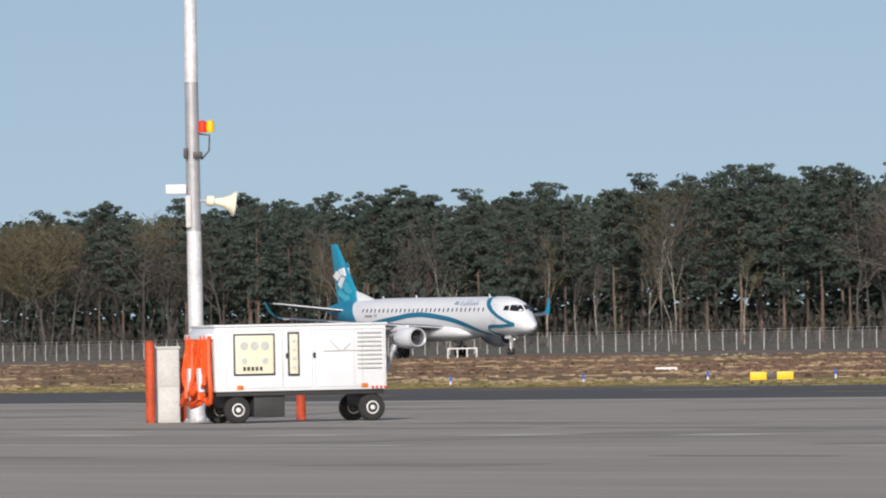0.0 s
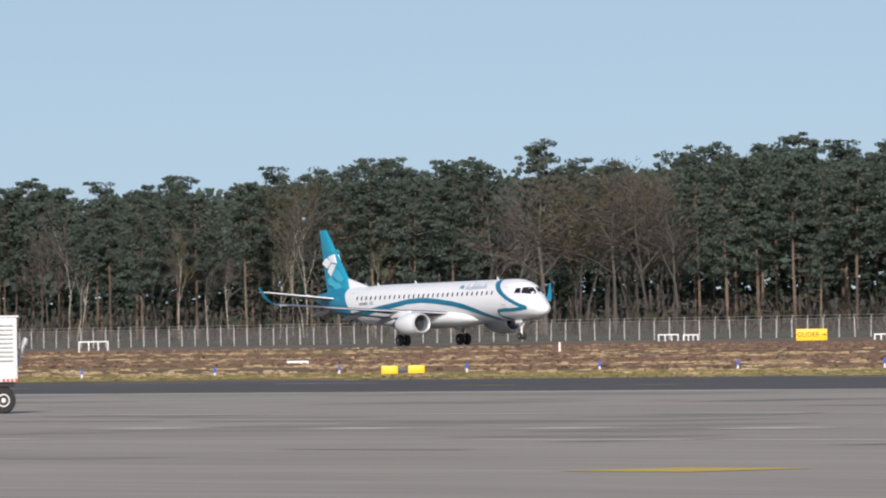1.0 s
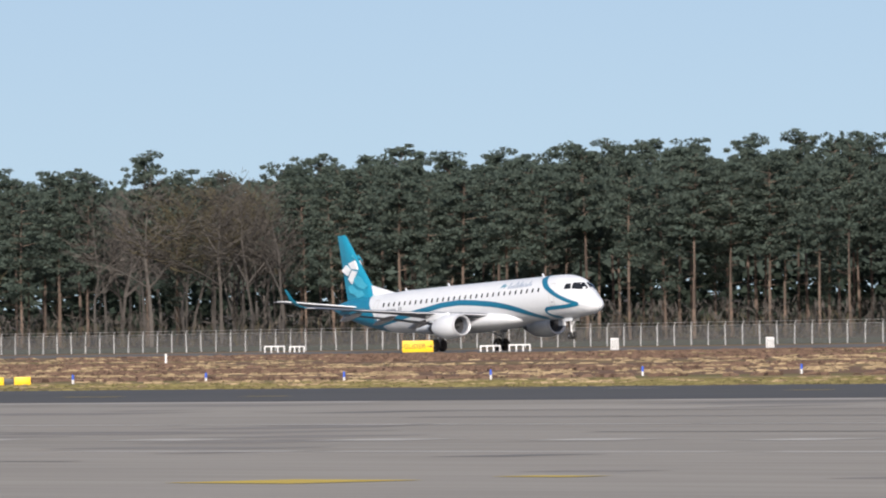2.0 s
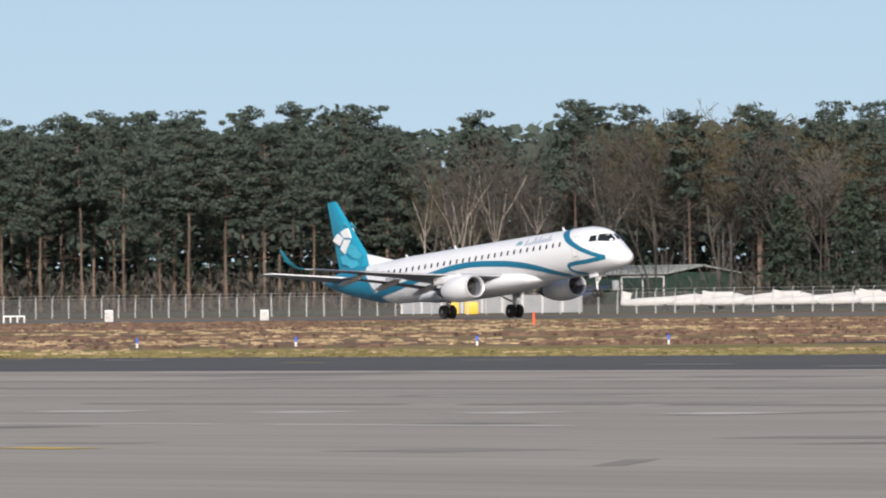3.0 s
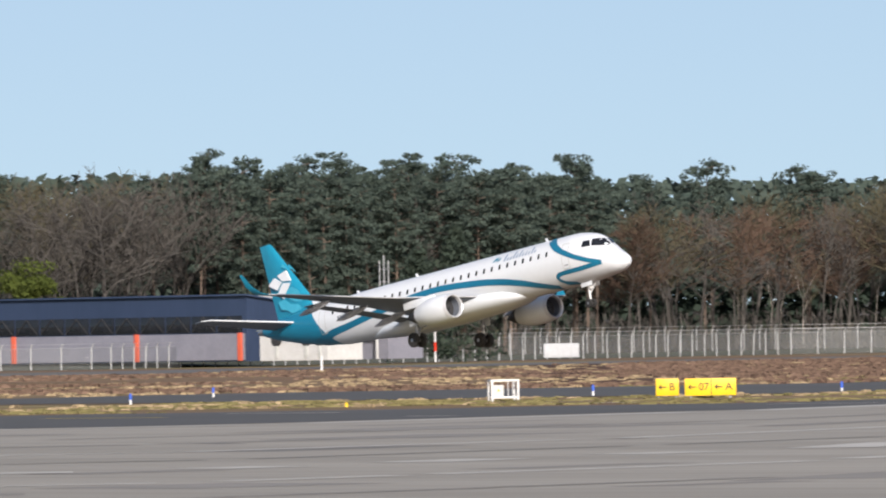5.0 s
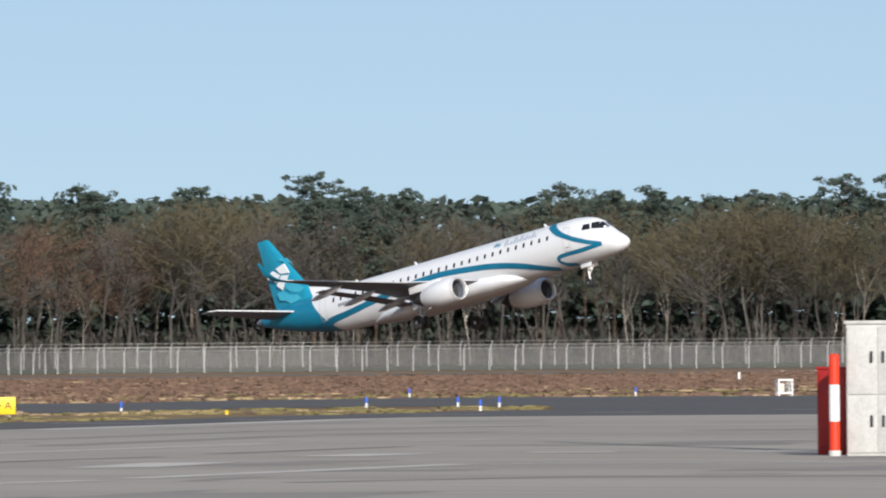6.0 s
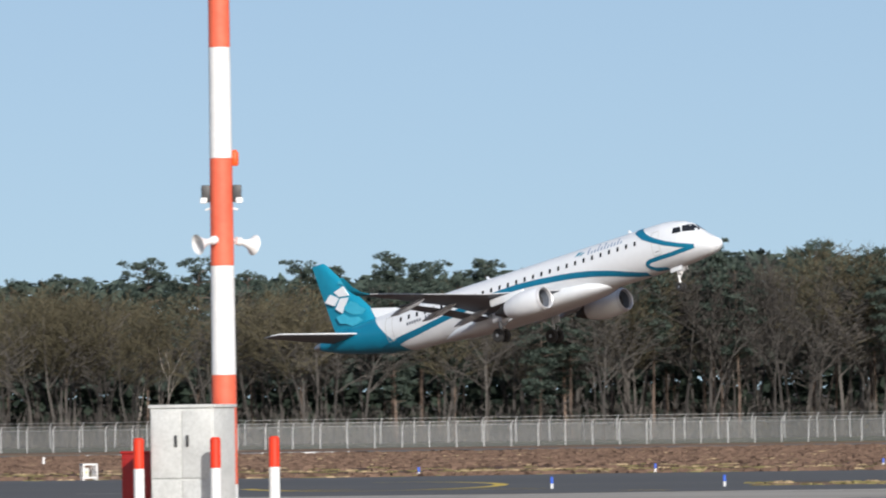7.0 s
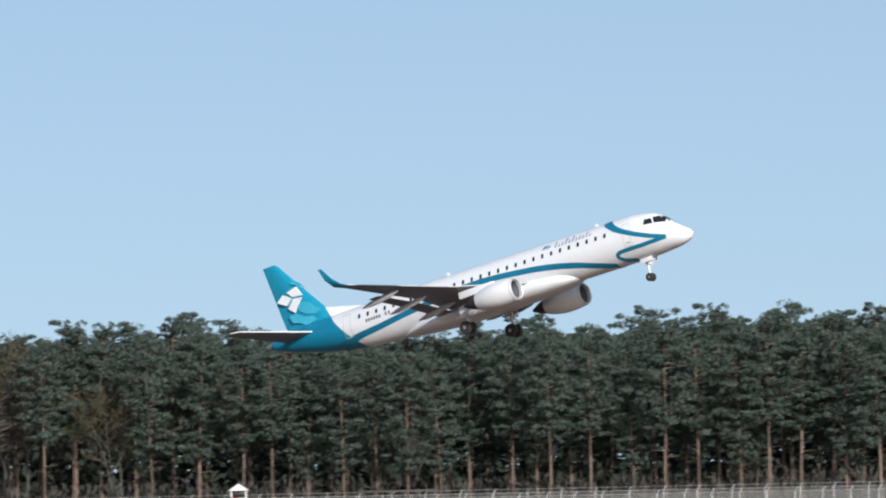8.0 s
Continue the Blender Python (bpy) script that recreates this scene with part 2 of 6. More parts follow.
# ---- ground ----
E_APRON = ((-75, 145), (-50, 146), (-48.7, 151), (-47.2, 155), (-46, 161), (-45, 168), (-44.2, 175), (-42.8, 184), (-41.8, 202), (-41, 211), (-39.9, 214), (-36.5, 219), (-35, 224), (-25, 240))
E_DARK = ((-75, 175), (-48.5, 178), (-47.2, 184), (-46, 189), (-45, 192), (-44.2, 196), (-42.8, 200), (-42, 214), (-41.2, 222), (-40.4, 234), (-38, 236), (-34.8, 240), (-25, 257))
E_TAXI_NEAR = ((-50.5, 216), (-48.6, 213), (-47.5, 219), (-46.5, 219), (-45.5, 221), (-44.3, 225), (-42.8, 230), (-42, 245), (-41.2, 250), (-36, 252), (-25, 264))
E_TAXI_FAR = ((-50.5, 218), (-48.9, 235), (-47.9, 239), (-46.9, 249), (-46, 257), (-44.9, 263), (-44, 268), (-42.7, 274), (-42, 286), (-40.5, 297), (-37.3, 297), (-36, 305), (-25, 330))
E_RWY_NEAR = ((-75, 418), (-47.3, 425), (-44.2, 500), (-41.5, 560), (-38, 590), (-35, 620), (-25, 680))
E_RWY_FAR = ((-75, 468), (-47.3, 478), (-44.2, 548), (-41.5, 606), (-38, 636), (-35, 668), (-25, 730))
E_FENCE = ((-75, 500), (-50, 505), (-47, 525), (-43, 660), (-41.5, 680), (-38, 700), (-35, 735), (-25, 790))
RISE = ((-75, 0.4), (-47, 0.4), (-43, 0.4), (-38, 0.35), (-35, 0.35), (-25, 0.35))


def band(name, near, far, z, mat, b0, b1, kind="structure", label="", category="", step=0.5):
    """A strip of ground between two edges, by bearing."""
    bm = bmesh.new()
    prev = None
    nb = int(round((b1 - b0) / step))
    for i in range(nb + 1):
        b = b0 + (b1 - b0) * i / nb
        t = math.tan(radians(b))
        ya = near if isinstance(near, (int, float)) else edge(near, b)
        yb = far if isinstance(far, (int, float)) else edge(far, b)
        za, zb = z if isinstance(z, tuple) else (z, z)
        cur = (bm.verts.new((ya * t, ya, za)), bm.verts.new((yb * t, yb, zb if not callable(zb) else zb(b))))
        if prev:
            bm.faces.new((prev[0], cur[0], cur[1], prev[1]))
        prev = cur
    return tagged(link(name, bm, mat, smooth=False), label, category, kind=kind)


bm = bmesh.new()
bmesh.ops.create_grid(bm, x_segments=24, y_segments=24, size=4200)
tagged(link("ground", bm, FIELD, smooth=False), "rough airfield grass with straw and brown heather", "ground", kind="structure")
bm = bmesh.new()
vs = [bm.verts.new(p) for p in ((-900, -160, 0.006), (260, -160, 0.006), (260, 60, 0.006), (-900, 60, 0.006))]
bm.faces.new(vs)
tagged(link("apron_near", bm, CONCRETE, smooth=False), "weathered grey concrete apron", "apron", kind="structure")
band("apron", 60, E_APRON, 0.006, CONCRETE, -80, -20, label="weathered grey concrete apron with worn lines", category="apron")
band("taxiway_edge", E_APRON, E_DARK, 0.010, ASPHALT, -80, -20, label="dark asphalt taxiway along the apron", category="taxiway")
band("taxiway", E_TAXI_NEAR, E_TAXI_FAR, 0.014, ASPHALT, -50.5, -20, label="dark asphalt taxiway through the grass", category="taxiway", step=0.2)
band("taxiway_join", E_DARK, E_TAXI_NEAR, 0.012, ASPHALT, -40.2, -35.0, label="dark asphalt junction between taxiways", category="taxiway", step=0.2)
band("heath", tuple((b, y + 26) for b, y in E_TAXI_FAR), E_RWY_NEAR, 0.007, HEATH, -44.5, -20, label="reddish brown heath between taxiway and runway", category="heath")
band("runway", E_RWY_NEAR, E_RWY_FAR, 0.010, RUNWAY, -80, -20, label="grey asphalt runway", category="runway")
floor_z = lambda b: edge(RISE, b)
far_edge = tuple((b, y + 26) for b, y in E_FENCE)
band("fence_strip", E_FENCE, far_edge, (0.008, floor_z), FENCE_GRASS, -78, -20, label="mown grass bank along the perimeter fence", category="grass strip")
bm = bmesh.new()
prev = None
for i in range(121):
    b = -78 + 58 * i / 120
    y0, t = edge(far_edge, b), math.tan(radians(b))
    cur = (bm.verts.new((y0 * t, y0, floor_z(b))), bm.verts.new(((y0 + 400) * t, y0 + 400, floor_z(b) + 6)))
    if prev:
        bm.faces.new((prev[0], cur[0], cur[1], prev[1]))
    prev = cur
tagged(link("forest_floor", bm, FLOOR_WOOD, smooth=False), "brown leaf litter under the trees", "forest floor", kind="structure")


# ---- the airliner: x forward, y to its left, z up, origin on the ground between the main wheels ----
FUS = ((-19.8, 4.68, 0.14, 0.13), (-19.0, 4.6, 0.42, 0.38), (-17.5, 4.44, 0.76, 0.68), (-15.5, 4.22, 1.1, 1.0), (-13.0, 3.98, 1.42, 1.28), (-10.5, 3.78, 1.62, 1.44), (-8.0, 3.72, 1.72, 1.51),
       (-4.0, 3.66, 1.73, 1.52), (12.0, 3.43, 1.73, 1.52), (13.2, 3.42, 1.73, 1.5), (14.4, 3.40, 1.71, 1.48), (15.2, 3.34, 1.66, 1.43), (16.0, 3.24, 1.55, 1.34), (16.6, 3.10, 1.37, 1.22),
       (17.15, 2.88, 1.11, 1.06), (17.6, 2.70, 0.89, 0.92), (18.1, 2.56, 0.67, 0.73), (18.5, 2.49, 0.47, 0.5), (18.75, 2.46, 0.28, 0.3), (18.9, 2.45, 0.05, 0.05))


def section(x):
    xs = [r[0] for r in FUS]
    return [float(np.interp(x, xs, [r[k] for r in FUS])) for k in (1, 2, 3)]


def skin(x, z, off=0.028, side=-1):
    """A point on the fuselage's side at station x and height z."""
    zc, hh, hw = section(x)
    u = max(-0.999, min(0.999, (z - zc) / hh))
    return Vector((x, side * (hw * math.sqrt(1 - u * u) + off), zc + hh * u + (off if abs(u) > 0.9 else 0) * (1 if u > 0 else -1)))


def ribbon(bm, ctrl, side, n=40):
    """A painted band along the skin; ctrl: (x, z, width)."""
    ctrl = np.array(ctrl, float)
    s = np.r_[0, np.cumsum(np.hypot(*np.diff(ctrl[:, :2], axis=0).T))]
    u = np.linspace(0, s[-1], n)
    xx, zz, ww = (np.interp(u, s, ctrl[:, k]) for k in range(3))
    for arr in (xx, zz):
        arr[1:-1] = (arr[:-2] + 2 * arr[1:-1] + arr[2:]) / 4
    dx, dz = np.gradient(xx), np.gradient(zz)
    ln = np.hypot(dx, dz)
    prev = None
    for i in range(n):
        nx, nz = -dz[i] / ln[i], dx[i] / ln[i]
        cur = [bm.verts.new(skin(xx[i] + nx * ww[i] * k, zz[i] + nz * ww[i] * k, side=side)) for k in (-0.5, -0.17, 0.17, 0.5)]
        if prev:
            for k in range(3):
                bm.faces.new((prev[k], cur[k], cur[k + 1], prev[k + 1]))
        prev = cur


def patch(bm, corners, side, n=4):
    """A panel on the skin between four (x, z) corners."""
    c = [Vector(p) for p in corners]
    g = [[bm.verts.new(skin(*(((c[0] * (1 - i / n) + c[1] * i / n) * (1 - j / n)) + ((c[3] * (1 - i / n) + c[2] * i / n) * j / n)), off=0.034, side=side)) for i in range(n + 1)] for j in range(n + 1)]
    for j in range(n):
        for i in range(n):
            bm.faces.new((g[j][i], g[j][i + 1], g[j + 1][i + 1], g[j + 1][i]))


def foil(bm, stations, seg=9):
    """A wing from stations (le_x, te_x, y, z, thickness): a rounded leading edge and a thin trailing one."""
    rings = []
    for le, te, y, z, th, *rise in stations:
        c, ring, up = le - te, [], rise[0] if rise else 0.0
        for i in range(seg):
            u = i / (seg - 1)
            ring.append((le - c * u * u, y, z + up * u * u + th * 1.9 * (math.sqrt(u * u + 1e-9) * (1 - u * u) ** 0.75) * 0.62 + 0.004))
        for i in range(seg - 2, 0, -1):
            u = i / (seg - 1)
            ring.append((le - c * u * u, y, z + up * u * u - th * 1.4 * (u * (1 - u * u) ** 0.75) * 0.5 - 0.004))
        rings.append([bm.verts.new(p) for p in ring])
    for p, q in zip(rings, rings[1:]):
        for i in range(len(p)):
            j = (i + 1) % len(p)
            bm.faces.new((p[i], p[j], q[j], q[i]))
    bm.faces.new(rings[0][::-1])
    bm.faces.new(rings[-1])
    bmesh.ops.recalc_face_normals(bm, faces=bm.faces)
    return bm


def fuselage_material():
    """White hull with a teal tail cone; the paint line slants."""
    m = WHITE.copy()
    m.name = "hull_paint"
    n, l = m.node_tree.nodes, m.node_tree.links
    bs = n["Principled BSDF"]
    old = bs.inputs["Base Color"].links[0].from_socket
    tcn, sep, ma, st, mix = n.new("ShaderNodeTexCoord"), n.new("ShaderNodeSeparateXYZ"), n.new("ShaderNodeMath"), n.new("ShaderNodeMapRange"), n.new("ShaderNodeMix")
    ma.operation, ma.inputs[1].default_value = "MULTIPLY_ADD", 0.84
    l.new(tcn.outputs["Object"], sep.inputs[0])
    l.new(sep.outputs["Z"], ma.inputs[0])
    l.new(sep.outputs["X"], ma.inputs[2])
    st.inputs[1].default_value, st.inputs[2].default_value, st.inputs[3].default_value, st.inputs[4].default_value = -8.9, -8.84, 1, 0
    l.new(ma.outputs[0], st.inputs[0])
    mix.data_type = "RGBA"
    l.new(st.outputs[0], mix.inputs[0])
    l.new(old, mix.inputs[6])
    mix.inputs[7].default_value = srgb(18, 126, 158)
    l.new(mix.outputs[2], bs.inputs["Base Color"])
    return m


def wheel(name, parent, x, y, z, r, w):
    bm = bmesh.new()
    spin(bm, [(-w / 2, r * 0.62), (-w / 2, r * 0.86), (-w * 0.36, r * 0.97), (-w * 0.15, r), (w * 0.15, r), (w * 0.36, r * 0.97), (w / 2, r * 0.86), (w / 2, r * 0.62)], (x, y, z), "y")
    t = part(name, bm, RUBBER, parent, "black rubber tyre")
    bm = bmesh.new()
    spin(bm, [(-w / 2 - 0.004, r * 0.2), (-w * 0.42, r * 0.6), (w * 0.42, r * 0.6), (w / 2 + 0.004, r * 0.2)], (x, y, z), "y", 20)
    part("rim", bm, GREY_METAL, t, "grey wheel rim")
    return t


def airliner():
    a = empty("airliner", Matrix(), "white twin-engine regional jet airliner with teal tail and stripes", "airplane")
    # hull
    bm = bmesh.new()
    seg, rings = 40, []
    xs = sorted(set([r[0] for r in FUS] + list(np.linspace(-19, 18.2, 50))))
    for x in xs:
        zc, hh, hw = section(x)
        rings.append([bm.verts.new((x, hw * math.cos(2 * math.pi * i / seg), zc + hh * math.sin(2 * math.pi * i / seg))) for i in range(seg)])
    for p, q in zip(rings, rings[1:]):
        for i in range(seg):
            j = (i + 1) % seg
            bm.faces.new((p[i], p[j], q[j], q[i]))
    bm.faces.new(rings[0])
    bm.faces.new(rings[-1])
    bmesh.ops.recalc_face_normals(bm, faces=bm.faces)
    hull = part("fuselage", bm, fuselage_material(), a)
    hull.data.set_sharp_from_angle(angle=radians(80))
    # wing-body fairing
    bm = bmesh.new()
    rings = []
    for x, hw, zb, zt in ((8.9, 0.5, 1.8, 2.15), (8.2, 1.05, 1.66, 2.45), (7.2, 1.45, 1.52, 2.72), (5.2, 1.68, 1.42, 2.92), (1.0, 1.8, 1.4, 2.95), (-3.0, 1.72, 1.5, 2.85), (-5.5, 1.3, 1.72, 2.6), (-7.4, 0.4, 1.95, 2.25)):
        zc, hh = (zb + zt) / 2, (zt - zb) / 2
        rings.append([bm.verts.new((x, hw * math.copysign(abs(math.cos(th)) ** 0.75, math.cos(th)), zc + hh * math.sin(th))) for th in [2 * math.pi * i / 24 for i in range(24)]])
    for p, q in zip(rings, rings[1:]):
        for i in range(24):
            bm.faces.new((p[i], p[(i + 1) % 24], q[(i + 1) % 24], q[i]))
    bm.faces.new(rings[0])
    bm.faces.new(rings[-1])
    bmesh.ops.recalc_face_normals(bm, faces=bm.faces)
    part("belly_fairing", bm, WHITE, a)
    # paint bands on both sides
    for side in (-1, 1):
        bm = bmesh.new()
        ribbon(bm, ((-13.0, 2.62, 0.6), (-12.0, 2.78, 0.55), (-10.9, 2.98, 0.46), (-8.7, 3.13, 0.42), (-6.1, 3.4, 0.42), (-3.6, 3.6, 0.42), (-1.5, 3.8, 0.42), (0.9, 3.83, 0.42), (2.9, 3.69, 0.42), (5.9, 3.36, 0.42), (7.8, 3.03, 0.42), (9.5, 2.62, 0.4), (11.3, 2.07, 0.34), (12.4, 1.8, 0.22)), side, 60)
        part("stripe", bm, STRIPE_TEAL, a, "teal sweeping stripe along the side")
        bm = bmesh.new()
        ribbon(bm, ((12.2, 5.12, 0.5), (12.45, 4.9, 0.5), (13.15, 4.33, 0.44), (13.8, 3.95, 0.36), (14.9, 3.42, 0.32), (16.1, 2.95, 0.3), (17.2, 2.62, 0.26)), side, 50)
        ribbon(bm, ((17.2, 2.60, 0.26), (16.3, 2.56, 0.28), (15.2, 2.52, 0.28), (14.1, 2.53, 0.28), (13.2, 2.52, 0.26), (12.84, 2.36, 0.26), (12.95, 2.14, 0.26), (13.3, 1.92, 0.24), (14.2, 1.77, 0.14)), side, 50)
        part("nose_stripe", bm, STRIPE_TEAL, a, "teal angular band round the nose")
        # cockpit glazing
        for c in (((15.66, 3.9), (16.38, 3.86), (16.2, 4.29), (15.7, 4.31)), ((16.47, 3.86), (17.4, 3.72), (16.98, 4.28), (16.3, 4.36))):
            bm = bmesh.new()
            patch(bm, c, side)
            part("cockpit_window", bm, GLASS_DARK, a, "dark cockpit window")
        # doors as thin seams
        for x0, w, z0, z1 in ((13.82, 0.66, 2.75, 4.42), (-11.9, 0.68, 3.1, 4.85)):
            bm = bmesh.new()
            for p0, p1 in (((x0, z0), (x0, z1)), ((x0 + w, z0), (x0 + w, z1)), ((x0, z1), (x0 + w, z1)), ((x0, z0), (x0 + w, z0))):
                ribbon(bm, ((*p0, 0.04), (*p1, 0.04)), side, 8)
            part("door_seam", bm, CAB_GREY, a, "thin grey outline of a cabin door")
        bm = bmesh.new()
        ribbon(bm, ((14.0, 2.98, 0.05), (14.35, 2.97, 0.05)), side, 4)
        part("door_latch", bm, WING_GREY, a)
        # lettering above the windows as plain bars, and the code near the tail
        for i in range(11):
            bm = bmesh.new()
            x0, h = 7.75 + i * 0.31, (0.46, 0.2, 0.24, 0.5, 0.28, 0.46, 0.26, 0.3, 0.24, 0.44, 0.2)[i]
            patch(bm, ((x0, 4.44), (x0 + 0.15, 4.44), (x0 + 0.18, 4.44 + h), (x0 + 0.04, 4.44 + h)), side, 2)
            part("letter_bar", bm, LETTER_GREY, a)
        for c in (((6.55, 4.56), (6.95, 4.66), (7.15, 4.86), (6.75, 4.84)), ((6.95, 4.50), (7.3, 4.62), (7.4, 4.78), (7.08, 4.68))):
            bm = bmesh.new()
            patch(bm, c, side, 3)
            part("emblem", bm, TEAL, a, "small teal emblem")
        for i in range(6):
            bm = bmesh.new()
            patch(bm, ((-9.75 + i * 0.25, 3.77), (-9.6 + i * 0.25, 3.77), (-9.6 + i * 0.25, 3.99), (-9.75 + i * 0.25, 3.99)), side, 2)
            part("code_bar", bm, WING_GREY, a)
        for x0 in (-7.9, -7.6):
            bm = bmesh.new()
            patch(bm, ((x0, 3.78), (x0 + 0.14, 3.78), (x0 + 0.14, 4.05), (x0, 4.05)), side, 2)
            part("flag_bar", bm, WING_GREY, a)
    # cabin windows share one mesh
    bm = bmesh.new()
    patch(bm, ((-0.1, 4.06), (0.1, 4.06), (0.1, 4.38), (-0.1, 4.38)), -1, 3)
    w0 = part("cabin_window", bm, GLASS_DARK, a)
    pane = w0.data
    k = 0
    z_mid = section(0)[0]
    for side in (-1, 1):
        for i in range(29):
            x = 12.3 - i * 0.807
            w = w0 if k == 0 else new("cabin_window", pane)
            w.parent = a
            zc, hh, hw = section(x)
            off = hw - 1.52
            w.matrix_basis = Matrix.Translation((x, side * off, zc - z_mid)) @ (Matrix.Rotation(math.pi, 4, "Z") if side > 0 else Matrix())
            k += 1
    # fin, dorsal fillet, rudder line, petals
    bm = bmesh.new()
    rings = []
    for le, te, z, th in ((-12.85, -17.72, 4.9, 0.30), (-14.12, -18.03, 6.4, 0.26), (-15.99, -18.46, 8.6, 0.2), (-17.45, -18.8, 10.35, 0.14), (-17.72, -18.84, 10.54, 0.06)):
        ring = []
        for u, k in ((0, 0), (0.06, 0.55), (0.25, 1), (0.6, 0.75), (1, 0.05), (0.6, -0.75), (0.25, -1), (0.06, -0.55)):
            ring.append(bm.verts.new((le + (te - le) * u, k * th, z)))
        rings.append(ring)
    for p, q in zip(rings, rings[1:]):
        for i in range(8):
            bm.faces.new((p[i], p[(i + 1) % 8], q[(i + 1) % 8], q[i]))
    bm.faces.new(rings[0])
    bm.faces.new(rings[-1])
    bmesh.ops.recalc_face_normals(bm, faces=bm.faces)
    fin = part("tail_fin", bm, TEAL, a, "teal tail fin")
    bm = bmesh.new()
    vs = [(-10.4, 0, 5.36), (-13.5, 0.24, 5.2), (-13.5, -0.24, 5.2), (-13.98, 0.09, 6.2), (-13.98, -0.09, 6.2)]
    v = [bm.verts.new(p) for p in vs]
    for f in ((0, 3, 1), (0, 2, 4), (0, 4, 3), (1, 3, 4, 2)):
        bm.faces.new([v[i] for i in f])
    part("dorsal_fin", bm, WHITE, a)
    for side in (-1, 1):
        for tri in (((-17.0, 8.18), (-16.07, 8.38), (-15.66, 7.6), (-16.57, 7.72)), ((-18.03, 7.64), (-17.4, 8.08), (-16.65, 7.64), (-17.2, 7.2)), ((-16.5, 7.58), (-15.72, 7.46), (-16.6, 6.5), (-17.12, 6.94))):
            bm = bmesh.new()
            bm.faces.new([bm.verts.new((x, side * 0.292, z)) for x, z in tri])
            r = bmesh.ops.extrude_face_region(bm, geom=bm.faces[:])
            bmesh.ops.translate(bm, vec=(0, -side * 0.2, 0), verts=[e for e in r["geom"] if isinstance(e, bmesh.types.BMVert)])
            part("petal", bm, WHITE, fin, "white petal emblem")
        bm = bmesh.new()
        for q in (((-16.4, 6.9), (-15.6, 7.15), (-15.0, 6.85), (-14.75, 6.5), (-14.2, 6.2), (-14.7, 5.95), (-15.6, 6.15), (-16.1, 6.45)), ((-17.2, 6.35), (-16.5, 6.45), (-15.9, 6.0), (-15.1, 5.85), (-14.7, 5.5), (-15.8, 5.3), (-16.4, 5.65), (-17.0, 5.8)), ((-16.3, 8.9), (-15.9, 8.55), (-15.55, 8.1), (-15.95, 8.45), (-16.5, 8.7))):
            bm.faces.new([bm.verts.new((x, side * 0.278, z)) for x, z in q])
        part("mountain_shape", bm, TEAL_LIGHT, fin, "lighter teal jagged shape")
    # tailplanes
    for side in (-1, 1):
        bm = bmesh.new()
        foil(bm, [(-14.6, -17.7, side * 0.3, 4.42, 0.3), (-18.1, -19.4, side * 5.75, 5.22, 0.14), (-18.8, -19.5, side * 6.08, 5.28, 0.07)])
        tp = part("tailplane", bm, WING_GREY, a, "grey swept tailplane")
        bm = bmesh.new()
        rod(bm, (-14.57, side * 0.3, 4.44), (-18.08, side * 5.75, 5.24), 0.06, 0.045, 8)
        rod(bm, (-18.08, side * 5.75, 5.24), (-18.8, side * 6.08, 5.29), 0.045, 0.03, 8)
        part("leading_edge", bm, WHITE, tp, "white leading edge")
    bm = bmesh.new()
    spin(bm, [(-19.95, 0.14), (-19.7, 0.24), (-19.2, 0.3)], (0, 0, 4.66), "x", 16)
    part("exhaust_cone", bm, GREY_METAL, a)
    # wings, hinged at the root so that they flex upward
    wings = []
    for side in (-1, 1):
        bm = bmesh.new()
        foil(bm, [(5.4, -2.2, side * 0.9, 2.5, 0.62), (3.3, -2.3, side * 3.4, 2.78, 0.46, 0.05), (1.35, -2.4, side * 5.6, 2.98, 0.32, 0.14), (-2.05, -3.7, side * 12.3, 3.58, 0.16, 0.2), (-2.75, -4.0, side * 13.4, 3.68, 0.12, 0.18)])
        wg = part("wing", bm, WING_GREY, a, "grey swept wing")
        bm = bmesh.new()
        foil(bm, [(-2.75, -4.0, side * 13.4, 3.68, 0.12, 0.18), (-3.15, -4.0, side * 13.75, 3.88, 0.08, 0.12), (-3.65, -4.25, side * 14.05, 4.38, 0.05), (-4.12, -4.45, side * 14.3, 5.12, 0.025), (-4.25, -4.48, side * 14.33, 5.25, 0.015)])
        part("winglet", bm, TEAL, wg, "teal upturned winglet")
        bm = bmesh.new()
        foil(bm, [(-1.9, -3.3, side * 1.6, 2.32, 0.16), (-2.1, -3.35, side * 5.6, 2.74, 0.13), (-2.75, -3.75, side * 9.6, 3.14, 0.09)])
        part("flap", bm, WING_GREY, wg, "lowered grey flap")
        bm = bmesh.new()
        rod(bm, (5.45, side * 0.9, 2.51), (3.35, side * 3.4, 2.79), 0.045, 0.045, 8)
        rod(bm, (3.35, side * 3.4, 2.79), (1.39, side * 5.6, 2.99), 0.045, 0.04, 8)
        rod(bm, (1.39, side * 5.6, 2.99), (-2.73, side * 13.4, 3.69), 0.04, 0.025, 8)
        part("leading_edge", bm, SLAT_METAL, wg, "bright metal leading edge")
        for y, x, z in ((3.2, -2.5, 2.3), (6.3, -2.8, 2.62), (9.2, -3.2, 2.95)):
            bm = bmesh.new()
            rings = []
            for du, r in ((1.9, 0.03), (1.2, 0.16), (0.2, 0.2), (-0.8, 0.15), (-1.5, 0.03)):
                rings.append([bm.verts.new((x + du, side * y + r * 0.8 * math.cos(2 * math.pi * i / 12), z + du * 0.12 + r * 1.3 * math.sin(2 * math.pi * i / 12))) for i in range(12)])
